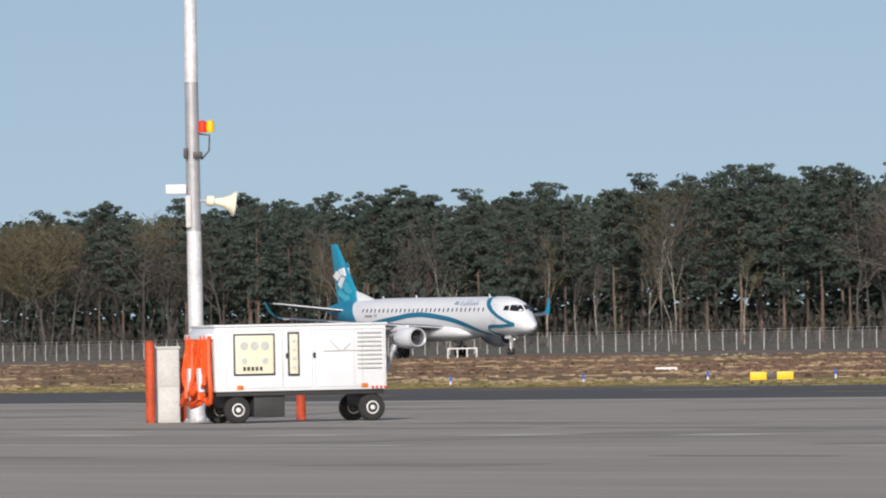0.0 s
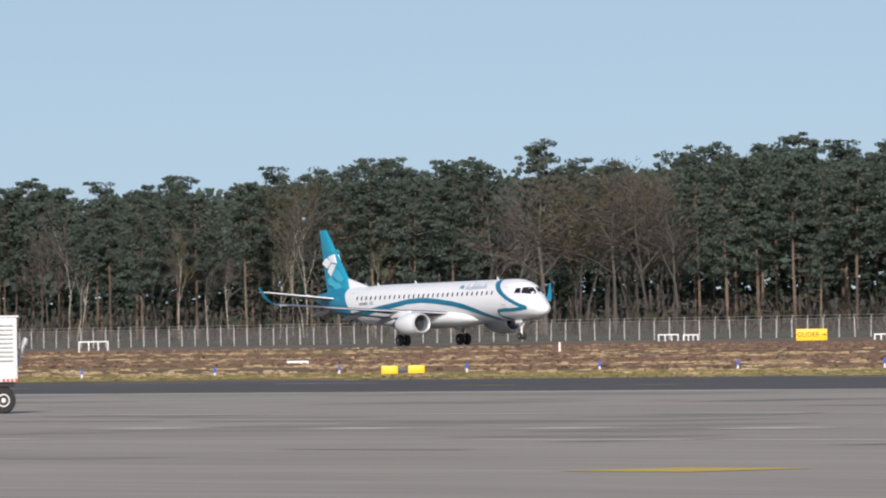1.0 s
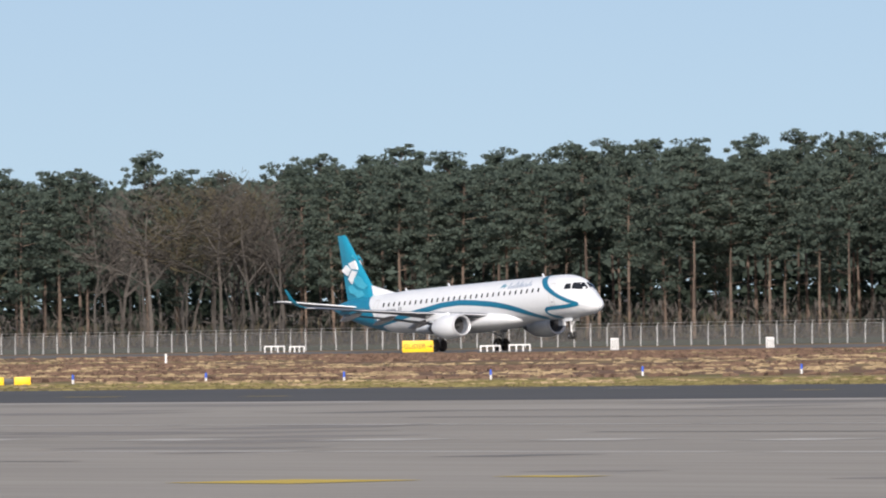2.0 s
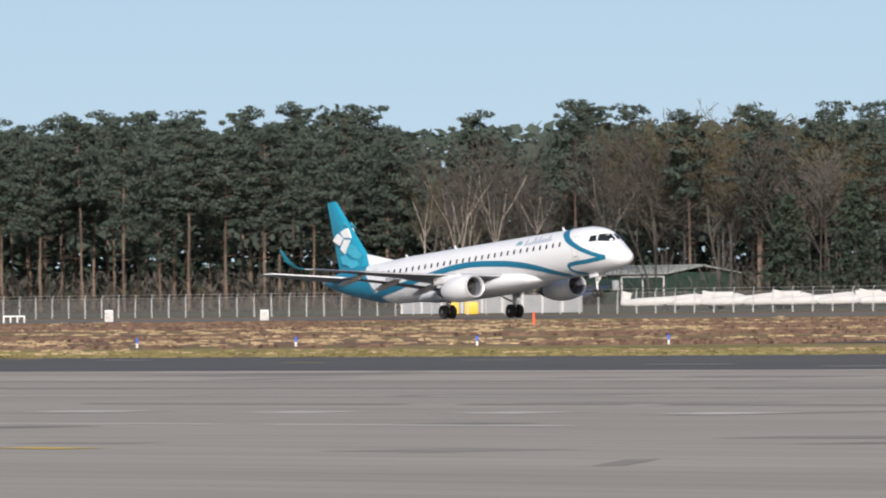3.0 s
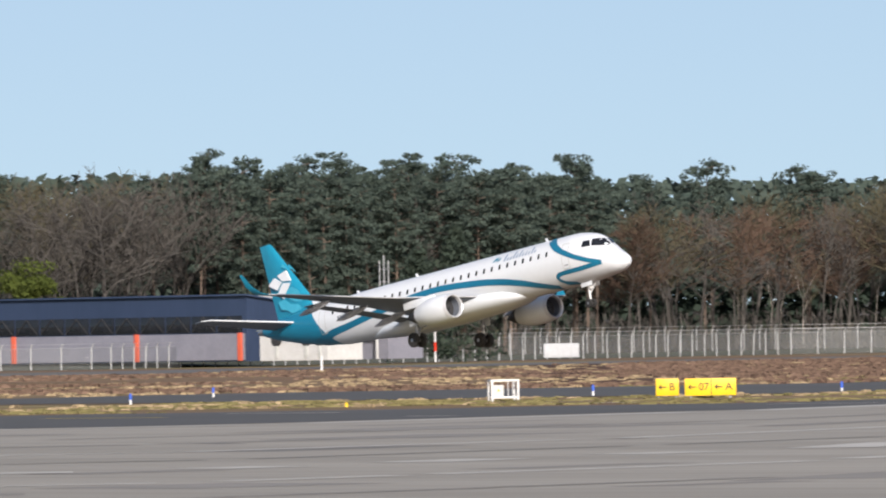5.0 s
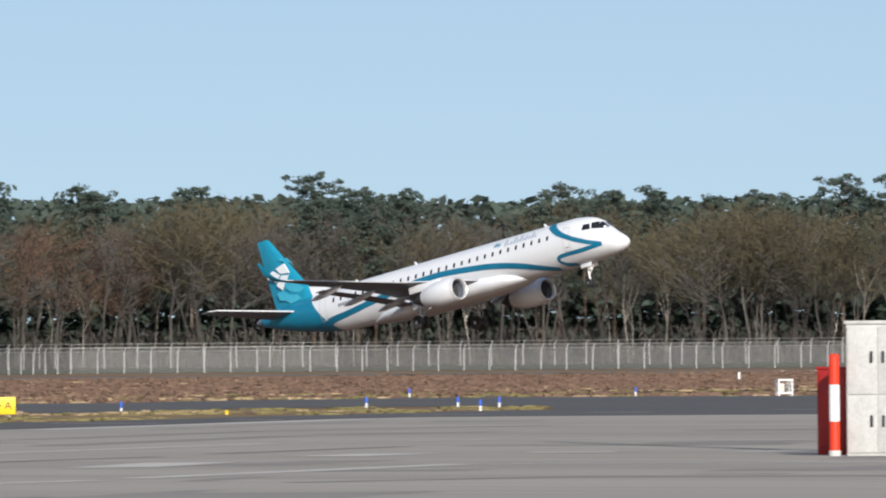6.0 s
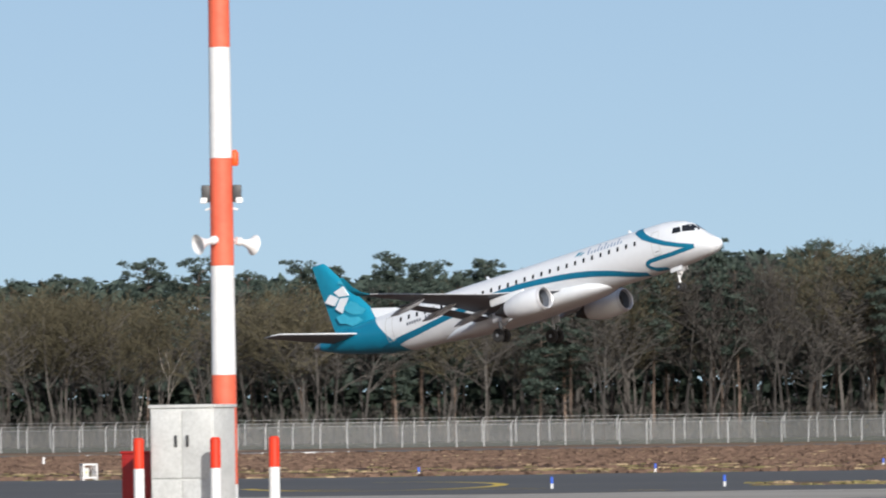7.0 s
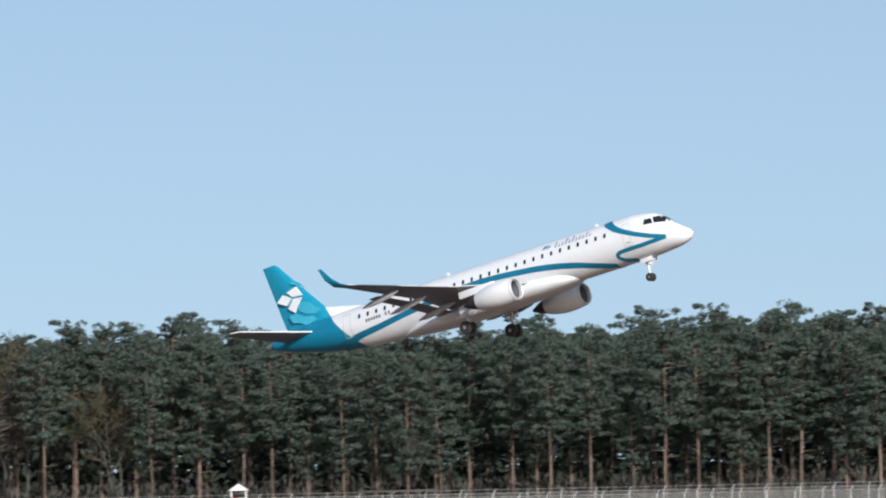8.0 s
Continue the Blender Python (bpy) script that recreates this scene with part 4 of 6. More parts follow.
woods_fill("far_woods", PINE_LEAF, 110000, 84, 130, 6, 16.8, 0.72, "dense dark pine wood behind the forest edge", 1)
# darker needles fill the wood's interior, colour in place of canopy shade
woods_fill("deep_woods", FIR_AND_SHADE_LEAF, 150000, 88, 130, 0, 12, 0.62, "dark green leaf fill put in for shade inside the pine wood", 7)
woods_fill("undergrowth", TWIG, 60000, 27, 50, 0.0, 3.6, 0.5, "brown leafless undergrowth along the forest edge", 2, upright=True)
woods_fill("low_scrub", TWIG_GREEN, 16000, 27, 40, 0.0, 2.2, 0.5, "thin brown and greenish scrub at the foot of the trees", 3, upright=True)


# ---- field growth: heather and tufts ----
def clumps_on_field(name, mat, n, seed, y0, y1, h, width, label, patch_scale, cut, b0=-65, b1=-29):
    g = random.Random(seed)
    vs, fs = [], []
    made = 0
    while made < n:
        b = g.uniform(b0, b1)
        f = g.random()
        lo, hi = edge(E_DARK, b) + y0, edge(E_RWY_NEAR, b) + y1
        y = lo + (hi - lo) * f
        if (edge(E_TAXI_NEAR, b) - (16 if h > 0.1 else 0.5)) < y < edge(E_TAXI_FAR, b) + 0.5 and b > -50.5:
            made += 0.02
            continue
        if -40.2 < b < -35 and y < edge(E_TAXI_FAR, b) + 0.5:
            made += 0.02
            continue
        x = y * math.tan(radians(b))
        if noise.noise(Vector((x * patch_scale * 0.35, y * patch_scale, seed))) < cut:
            made += 0.02
            continue
        made += 1
        w = width * g.uniform(0.6, 1.5)
        hh = h * g.uniform(0.6, 1.3)
        for _ in range(7):
            th = g.uniform(0, 6.28)
            c = Vector((x + g.gauss(0, w * 0.4), y + g.gauss(0, w * 0.4), 0))
            s = Vector((math.cos(th), math.sin(th), 0)) * w * 0.5
            k = len(vs)
            vs += [c - s, c + s, c + s * g.uniform(0.2, 0.7) + Vector((0, 0, hh * g.uniform(0.6, 1))), c - s * g.uniform(0.2, 0.7) + Vector((0, 0, hh * g.uniform(0.6, 1)))]
            fs.append((k, k + 1, k + 2, k + 3))
    return tagged(new(name, raw(name, vs, fs, mat)), label, "plants", kind="stuff")


clumps_on_field("heather", HEATHER, 15000, 21, 30, -6, 0.13, 0.42, "dry reddish brown heather in patches", 0.05, 0.05)
clumps_on_field("straw_grass", STRAW, 7000, 22, 8, -6, 0.08, 0.35, "dry straw coloured grass tufts", 0.05, -0.1)
clumps_on_field("green_margin", GRASS_TUFT, 5000, 23, 0.3, -225, 0.05, 0.4, "short greenish grass along the taxiway edge", 0.08, -0.3)

clumps_on_field("heath_clumps", HEATHER, 7000, 24, 130, -5, 0.13, 0.5, "dense reddish brown heather", 0.05, -0.6, -44, -29)


# ---- perimeter fence ----
def mesh_material():
    m = bpy.data.materials.new("chain_link")
    m.use_nodes = True
    n, l = m.node_tree.nodes, m.node_tree.links
    bs = n["Principled BSDF"]
    bs.inputs["Base Color"].default_value, bs.inputs["Roughness"].default_value = (0.22, 0.23, 0.23, 1), 0.6
    tr, mix = n.new("ShaderNodeBsdfTransparent"), n.new("ShaderNodeMixShader")
    mix.inputs[0].default_value = 0.22
    l.new(tr.outputs[0], mix.inputs[1])
    l.new(bs.outputs[0], mix.inputs[2])
    l.new(mix.outputs[0], n["Material Output"].inputs[0])
    return m


CHAIN = mesh_material()


def fence(name, table, dy, b0, b1, step, zf, label):
    f = empty(name, Matrix(), label, "fence")
    bm = bmesh.new()
    rod(bm, (0, 0, -0.1), (0, 0, 2.0), 0.045, 0.045, 6)
    rod(bm, (0, 0, 1.98), (0.28, -0.1, 2.36), 0.042, 0.042, 6)
    me = link("post", bm, POST_PALE)
    post_mesh = me.data
    bpy.data.objects.remove(me)
    pts, tops, b = [], [], b0
    while b < b1:
        y = edge(table, b) + dy
        p = Vector((y * math.tan(radians(b)), y, zf(b)))
        pts.append(p)
        o = new("post", post_mesh)
        o.parent, o.location = f, p
        o.scale.z = 0.86 if b < -46 else 1.0
        tops.append(o.scale.z)
        o.rotation_euler = (rng.gauss(0, 0.015), rng.gauss(0, 0.015), rng.gauss(0, 0.1))
        y2 = edge(table, b + 0.05) + dy
        ds = (Vector((y2 * math.tan(radians(b + 0.05)), y2, 0)) - Vector((p.x, p.y, 0))).length / 0.05
        b += step / ds
    bm = bmesh.new()
    pr = None
    for p, k in zip(pts, tops):
        c = (bm.verts.new(p + Vector((0, 0, 0.03))), bm.verts.new(p + Vector((0, 0, 1.98 * k))))
        if pr:
            bm.faces.new((pr[0], c[0], c[1], pr[1]))
        pr = c
    part("chain_link", bm, CHAIN, f, "grey chain-link mesh", smooth=False)
    bm = bmesh.new()
    for p, q, k in zip(pts, pts[1:], tops):
        for h, dx in ((2.0, 0), (2.34, 0.28)):
            rod(bm, p + Vector((dx, 0, h * k)), q + Vector((dx, 0, h * k)), 0.012, 0.012, 3, caps=False)
    part("wire", bm, GALV, f)
    return f


fence("perimeter_fence", E_FENCE, 0, -64.5, -28.5, 2.5, lambda b: 0.0, "grey chain-link perimeter fence with angled post tops")
fence("rear_fence", E_FENCE, 26, -44.6, -28.5, 3.2, floor_z, "second chain-link fence before the forest")


# ---- the ground power unit and its mast ----
def mast(name, p, height, r0, r1, bands, label):
    """A tapered round mast; bands: (height, material) from the ground up."""
    m = empty(name, Matrix.Translation(p), label, "mast")
    hs = [b[0] for b in bands] + [height]
    for (z0, mt), z1 in zip(bands, hs[1:]):
        bm = bmesh.new()
        ra, rb = r0 + (r1 - r0) * z0 / height, r0 + (r1 - r0) * z1 / height
        rod(bm, (0, 0, z0), (0, 0, z1 - 0.004), ra, rb, 28)
        part("mast_section", bm, mt, m)
    bm = bmesh.new()
    rod(bm, (0, 0, 0), (0, 0, 0.05), r0 * 1.7, r0 * 1.7, 24)
    for i in range(8):
        a = i * math.pi / 4
        rod(bm, (math.cos(a) * r0 * 1.45, math.sin(a) * r0 * 1.45, 0.05), (math.cos(a) * r0 * 1.45, math.sin(a) * r0 * 1.45, 0.1), 0.02, 0.02, 6)
    part("base_flange", bm, GALV, m)
    return m


def horn(parent, p, d, size, mat):
    """A horn loudspeaker opening along d."""
    d = Vector(d).normalized()
    q = d.to_track_quat("Z", "Y").to_matrix().to_4x4()
    bm = bmesh.new()
    prof = [(0.0, 0.09), (0.12, 0.1), (0.16, 0.06), (0.3, 0.09), (0.42, 0.15), (0.5, 0.23), (0.51, 0.235), (0.48, 0.2), (0.35, 0.08), (0.25, 0.04)]
    spin(bm, [(u * size, r * size) for u, r in prof], (0, 0, 0), "z", 20)
    bmesh.ops.transform(bm, matrix=Matrix.Translation(p) @ q, verts=bm.verts[:])
    h = part("horn_speaker", bm, mat, parent, "horn loudspeaker")
    bm = bmesh.new()
    rod(bm, (0, 0, p[2]), Vector(p) + d * 0.1, 0.035, 0.035, 8)
    part("bracket", bm, GALV, h)


def cabinet(name, m, w, d, h, cols, label, mat, handles=True):
    c = empty(name, m, label, "cabinet")
    bm = bmesh.new()
    box(bm, (0, 0, h / 2), (w, d, h), 0.012)
    part("body", bm, mat, c)
    bm = bmesh.new()
    box(bm, (0, 0, h + 0.03), (w + 0.06, d + 0.06, 0.06), 0.015)
    part("cap", bm, mat, c)
    rows_z = ((0.06, h * 0.45), (h * 0.47, h - 0.05)) if cols > 1 else ((0.06, h * 0.48), (h * 0.5, h - 0.05))
    cw = (w - 0.04) / cols
    for z0, z1 in rows_z:
        for i in range(cols):
            bm = bmesh.new()
            xc = -w / 2 + 0.02 + cw * (i + 0.5)
            box(bm, (xc, -d / 2 - 0.012, (z0 + z1) / 2), (cw - 0.025, 0.024, z1 - z0), 0.006)
            dr = part("door", bm, mat, c)
            if handles:
                bm = bmesh.new()
                hx = xc + (cw / 2 - 0.11) * (1 if i % 2 == 0 else -1)
                box(bm, (hx, -d / 2 - 0.035, (z0 + z1) / 2 + 0.06), (0.05, 0.03, 0.2), 0.008)
                part("handle", bm, DARK, dr, "dark door handle")
    return c


def bollard(name, p, h, r, banded, label):
    b = empty(name, Matrix.Translation(p), label, "bollard", "bollards round the masts")
    if banded:
        zs = (0.1, h * 0.34, h * 0.70, h)
        for i, mt in enumerate((PAINT_RED, PAINT_WHITE, PAINT_RED)):
            bm = bmesh.new()
            if i == 2:
                spin(bm, [(zs[2], r), (zs[3] - 0.03, r), (zs[3], r - 0.03)], (0, 0, 0), "z", 20)
            else:
                rod(bm, (0, 0, zs[i]), (0, 0, zs[i + 1] - 0.002), r, r, 20)
            part("band", bm, mt, b, ("red" if i != 1 else "white") + " painted band")
        bm = bmesh.new()
        rod(bm, (0, 0, 0), (0, 0, 0.1), r * 1.15, r * 1.15, 20)
        part("collar", bm, CAB_GREY, b)
    else:
        bm = bmesh.new()
        spin(bm, [(0, r), (h - 0.04, r), (h, r - 0.04)], (0, 0, 0), "z", 20)
        part("pipe", bm, RUSTY_ORANGE, b)
    return b


def gpu_wheel(name, parent, x, y, r):
    bm = bmesh.new()
    w = 0.2
    spin(bm, [(-w / 2, r * 0.55), (-w / 2, r * 0.88), (-w * 0.3, r), (w * 0.3, r), (w / 2, r * 0.88), (w / 2, r * 0.55)], (x, y, r), "y", 24)
    t = part(name, bm, RUBBER, parent, "black rubber wheel")
    bm = bmesh.new()
    spin(bm, [(-w / 2 - 0.01, r * 0.12), (-w / 2 + 0.02, r * 0.3), (-w / 2 - 0.008, r * 0.42), (-w / 2 + 0.01, r * 0.57), (w / 2, r * 0.57)], (x, y, r), "y", 24)
    part("hub", bm, PAINT_WHITE, t, "white wheel hub")


def power_unit(m):
    g = empty("ground_power_unit", m, "white towed aircraft ground power unit with control panel windows", "power unit")
    L, D, z0, z1 = 4.16, 1.6, 0.72, 2.2
    bm = bmesh.new()
    box(bm, (0, 0, (z0 + z1) / 2), (L, D, z1 - z0), 0.05)
    part("body", bm, WHITE, g, "white painted housing")
    bm = bmesh.new()
    box(bm, (0, 0, z1 + 0.02), (L + 0.06, D + 0.06, 0.05), 0.02)
    part("roof", bm, WHITE, g)
    bm = bmesh.new()
    box(bm, (0, 0, z0 - 0.04), (L - 0.1, D - 0.15, 0.12), 0.02)
    part("chassis", bm, DARK, g, "dark steel chassis")
    f = -D / 2
    # instrument window, small window, panels, louvres
    bm = bmesh.new()
    box(bm, (-L / 2 + 0.95, f - 0.012, 1.56), (1.0, 0.03, 0.95), 0.01)
    win = part("instrument_window", bm, DARK, g, "dark frame round the instrument panel")
    bm = bmesh.new()
    box(bm, (-L / 2 + 0.95, f - 0.026, 1.56), (0.92, 0.02, 0.87), 0.01)
    part("instrument_panel", bm, CREAM, win, "cream instrument panel")
    for i, (x, z, r) in enumerate(((-0.25, 0.2, 0.1), (0.0, 0.2, 0.1), (0.25, 0.2, 0.1), (-0.25, -0.15, 0.07), (0.25, -0.15, 0.07))):
        bm = bmesh.new()
        rod(bm, (-L / 2 + 0.95 + x, f - 0.034, 1.56 + z), (-L / 2 + 0.95 + x, f - 0.05, 1.56 + z), r, r, 16)
        part("dial", bm, CAB_GREY, win, "round grey dial")
    for i in range(5):
        bm = bmesh.new()
        box(bm, (-L / 2 + 0.7 + i * 0.1, f - 0.042, 1.24), (0.06, 0.02, 0.09), 0.004)
        part("switch", bm, DARK, win)
    bm = bmesh.new()
    box(bm, (-L / 2 + 1.9, f - 0.012, 1.56), (0.28, 0.03, 1.0), 0.01)
    w2 = part("meter_window", bm, DARK, g, "narrow dark framed window")
    bm = bmesh.new()
    box(bm, (-L / 2 + 1.9, f - 0.026, 1.56), (0.2, 0.02, 0.9), 0.01)
    part("meter_panel", bm, CREAM, w2)
    for k in range(4):
        bm = bmesh.new()
        box(bm, (-L / 2 + 1.9, f - 0.04, 1.25 + k * 0.2), (0.09, 0.02, 0.07), 0.004)
        part("meter", bm, CAB_GREY, w2)
    for x, w in ((-L / 2 + 0.95, 1.35), (-L / 2 + 2.0, 0.7), (-L / 2 + 3.0, 1.15), (L / 2 - 0.42, 0.72)):
        bm = bmesh.new()
        for a, b in (((x - w / 2, 0.8), (x - w / 2, 2.1)), ((x + w / 2, 0.8), (x + w / 2, 2.1)), ((x - w / 2, 2.1), (x + w / 2, 2.1)), ((x - w / 2, 0.8), (x + w / 2, 0.8))):
            rod(bm, (a[0], f - 0.003, a[1]), (b[0], f - 0.003, b[1]), 0.008, 0.008, 6)
        part("panel_seam", bm, CAB_GREY, g)
    for x in (-L / 2 + 1.62, -L / 2 + 2.28):
        bm = bmesh.new()
        box(bm, (x + 0.12, f - 0.02, 1.52), (0.06, 0.03, 0.12), 0.006)
        part("latch", bm, DARK, g)
    for i in range(9):
        bm = bmesh.new()
        box(bm, (L / 2 - 0.42, f - 0.016, 1.22 + i * 0.1), (0.6, 0.045, 0.028), 0.004, Matrix.Rotation(0.5, 4, "X"))
        part("louvre", bm, CAB_GREY, g, "grey louvre slat")
    # plain shape in place of the maker's mark
    bm = bmesh.new()
    for a, b in (((0.55, 1.62), (1.35, 1.62)), ((0.7, 1.86), (0.95, 1.62)), ((1.0, 1.62), (1.2, 1.78))):
        rod(bm, (a[0], f - 0.004, a[1]), (b[0], f - 0.004, b[1]), 0.02, 0.02, 6)
    part("emblem", bm, CAB_GREY, g, "grey line emblem")
    for x in (-L / 2 + 0.6, L / 2 - 0.55):
        bm = bmesh.new()
        box(bm, (x, f - 0.015, 0.82), (0.15, 0.03, 0.09), 0.01)
        part("side_light", bm, AMBER, g, "orange side light")
    for i in range(4):
        bm = bmesh.new()
        box(bm, (L / 2 - 0.35 + i * 0.1, f - 0.006, 0.77), (0.05, 0.02, 0.05), 0.002)
        part("warning_mark", bm, PAINT_RED, g)
    for x in (-1.5, 1.75):
        for y in (-0.62, 0.62):
            gpu_wheel("wheel", g, x, y, 0.31)
        bm = bmesh.new()
        rod(bm, (x, -0.6, 0.31), (x, 0.6, 0.31), 0.05, 0.05, 10)
        box(bm, (x, 0, 0.5), (0.4, 0.9, 0.3), 0.03)
        part("axle", bm, DARK, g)
    bm = bmesh.new()
    box(bm, (-0.72, -0.1, 0.45), (0.75, 1.1, 0.62), 0.04)
    part("fuel_tank", bm, DARK, g, "black fuel tank under the chassis")
    bm = bmesh.new()
    tube(bm, [(L / 2, -0.15, 0.6), (L / 2 + 0.18, -0.12, 0.95), (L / 2 + 0.42, -0.1, 1.6)], 0.05)
    tube(bm, [(L / 2 - 0.2, 0.15, 0.5), (L / 2 + 0.1, 0.15, 0.55), (L / 2 + 0.42, -0.1, 1.6)], 0.035)
    rod(bm, (L / 2 + 0.42, -0.1, 1.58), (L / 2 + 0.47, -0.1, 1.72), 0.08, 0.06, 10)
    part("tow_bar", bm, GALV, g, "raised grey tow bar")
    # cable bundle on the end
    rgc = random.Random(8)
    for k in range(9):
        bm = bmesh.new()
        yy = -0.75 + k * 0.17
        lo = 0.35 + rgc.random() * 0.45
        pts = [(-L / 2 - 0.1 - (0.1 + 0.05 * (k % 4)) * math.sin(math.pi * t) - 0.05 * math.sin(9 * t + k), yy + 0.26 * math.sin(6.28 * t * (1 + k % 3) + 2.1 * k), 2.0 - (2.0 - lo) * math.sin(math.pi * t * 0.98)) for t in [i / 12 for i in range(13)]]
        tube(bm, pts, 0.055, 7)
        part("cable", bm, ORANGE_CABLE, g, "hanging orange power cable")
    bm = bmesh.new()
    box(bm, (-L / 2 - 0.08, 0, 1.98), (0.2, 1.5, 0.12), 0.03)
    part("cable_rack", bm, WHITE, g)
    for y in (-0.55, 0.1):
        bm = bmesh.new()
        box(bm, (-L / 2 - 0.26, y, 1.0), (0.14, 0.2, 0.55), 0.04)
        part("plug", bm, WHITE, g, "white cable plug")
    return g


power_unit(facing(at(-60.905, 225.5), extra=20))
m1 = at(-61.44, 229.5)
mast1 = mast("light_mast", m1, 17, 0.185, 0.12, ((0, GALV_WORN), (3.2, GALV_WORN), (4.45, GALV), (7.9, GALV_WORN)), "tall weathered galvanised light mast with horn and beacon")
right = Vector((math.cos(radians(61.4)), math.sin(radians(61.4)), 0))
toward = Vector((math.sin(radians(61.4)), -math.cos(radians(61.4)), 0))
horn(mast1, tuple(right * 0.3 + toward * 0.1 + Vector((0, 0, 5.15))), right * 0.9 - toward * 0.1 - Vector((0, 0, 0.12)), 1.3, CREAM)
for q, s, mt, lb in (((-0.4, 5.42), (0.48, 0.22, 0.22), PAINT_WHITE, "camera_housing"), ((-0.12, 4.9), (0.13, 0.2, 0.75), CAB_GREY, "switch_box"), ((0.12, 6.2), (0.22, 0.22, 0.16), DARK, "floodlight"), ((-0.16, 6.25), (0.1, 0.2, 0.25), DARK, "floodlight")):
    bm = bmesh.new()
    box(bm, tuple(right * q[0] + toward * 0.12 + Vector((0, 0, q[1]))), s, 0.03, Matrix.Rotation(radians(61.4), 4, "Z"))
    o = part(lb, bm, mt, mast1)
bm = bmesh.new()
rod(bm, (0, 0, 5.38), tuple(right * -0.4 + Vector((0, 0, 5.38))), 0.03, 0.03, 8)
part("bracket", bm, GALV, mast1)
for dx, mt in ((0.24, PAINT_RED), (0.42, YELLOW)):
    bm = bmesh.new()
    c = right * dx + Vector((0, 0, 6.85))
    spin(bm, [(-0.12, 0.09), (0.02, 0.1), (0.12, 0.09), (0.16, 0.04)], tuple(c), "z", 14)
    b = part("beacon", bm, mt, mast1, "warning beacon")
bm = bmesh.new()
tube(bm, [tuple(right * 0.15 + Vector((0, 0, 6.7))), tuple(right * 0.4 + Vector((0, 0, 6.66))), tuple(right * 0.38 + Vector((0, 0, 6.3))), tuple(right * 0.2 + Vector((0, 0, 6.1)))], 0.02, 6)
part("cable", bm, DARK, mast1)
cabinet("switch_cabinet", facing(at(-61.61, 230.5), extra=6), 0.52, 0.45, 1.72, 1, "grey electrical cabinet beside the light mast", CAB_GREY, False)
for b, d, h in ((-61.71, 230, 1.92), (-61.53, 231, 1.5), (-60.84, 231, 1.5)):
    bollard("bollard", at(b, d), h, 0.11, False, "faded orange red protective pipe bollard")

# ---- the striped mast with its cabinet ----
m2 = at(-38.05, 172.0)
mast2 = mast("striped_mast", m2, 15, 0.225, 0.16, ((0, PAINT_WHITE), (0.95, PAINT_ORANGE), (2.85, PAINT_WHITE), (4.75, PAINT_ORANGE), (6.62, PAINT_WHITE), (8.55, PAINT_ORANGE), (10.5, PAINT_WHITE), (12.4, PAINT_ORANGE)),
              "red and white striped light mast with horns and floodlights")
right2 = Vector((math.cos(radians(38)), math.sin(radians(38)), 0))
toward2 = Vector((math.sin(radians(38)), -math.cos(radians(38)), 0))
horn(mast2, tuple(right2 * 0.24 + Vector((0, 0, 5.18))), right2 - toward2 * 0.7 - Vector((0, 0, 0.25)), 0.78, PAINT_WHITE)
horn(mast2, tuple(-right2 * 0.1 + toward2 * 0.2 + Vector((0, 0, 5.2))), -right2 * 0.9 + toward2 * 0.6 - Vector((0, 0, 0.25)), 0.78, PAINT_WHITE)
for sx in (-0.27, 0.27):
    bm = bmesh.new()
    box(bm, tuple(right2 * sx + Vector((0, 0, 6.0))), (0.16, 0.2, 0.3), 0.03, Matrix.Rotation(radians(38), 4, "Z"))
    fl = part("floodlight", bm, DARK, mast2, "dark floodlight")
    bm = bmesh.new()
    rod(bm, tuple(right2 * sx * 1.05 + Vector((0, 0, 5.72))), tuple(right2 * sx * 0.6 + Vector((0, 0, 5.75))), 0.02, 0.02, 6)
    box(bm, tuple(right2 * sx * 1.15 + toward2 * 0.12 + Vector((0, 0, 5.88))), (0.12, 0.05, 0.1), 0.02, Matrix.Rotation(radians(38), 4, "Z"))
    part("lens", bm, PAINT_WHITE, fl)
bm = bmesh.new()
spin(bm, [(6.48, 0.05), (6.52, 0.07), (6.7, 0.07), (6.76, 0.03)], tuple(right2 * 0.24), "z", 14)
part("beacon", bm, ORANGE_CABLE, mast2, "orange warning beacon")
cabinet("concrete_cabinet", facing(at(-38.235, 171.2), extra=-24), 1.2, 0.9, 2.28, 2, "weathered light grey double-door electrical cabinet", CAB_GREY)
bm = bmesh.new()
box(bm, (0, 0, 0.75), (0.56, 0.5, 1.5), 0.03)
box(bm, (0, 0, 1.52), (0.6, 0.54, 0.05), 0.02)
box(bm, (0, -0.26, 0.78), (0.46, 0.03, 1.3), 0.01)
o = tagged(link("hydrant_box", bm, DARK_RED), "red painted steel box beside the cabinet", "box")
o.matrix_world = facing(at(-38.54, 173.5), extra=-15)
for b, d in ((-38.55, 171.0), (-38.106, 170.0), (-37.765, 171.2)):
    bollard("bollard", at(b, d), 1.77, 0.092, True, "red and white banded steel bollard")
bm = bmesh.new()
box(bm, (0, 0, 0.06), (0.42, 0.3, 0.13), 0.02)
o = tagged(link("stone_block", bm, CAB_GREY), "small concrete block at the foot of the mast", "block")
o.matrix_world = facing(at(-37.91, 171.3))

# ---- painted lines and joints on the apron ----
def stroke(name, p, q, w, mat, z, label, category="marking"):
    """A flat painted line from p to q (x, y)."""
    p, q = Vector((*p, z)), Vector((*q, z))
    n = (q - p).cross(Vector((0, 0, 1))).normalized() * w / 2
    bm = bmesh.new()
    bm.faces.new([bm.verts.new(v) for v in (p - n, q - n, q + n, p + n)])
    return tagged(link(name, bm, mat, smooth=False), label, category, kind="structure")


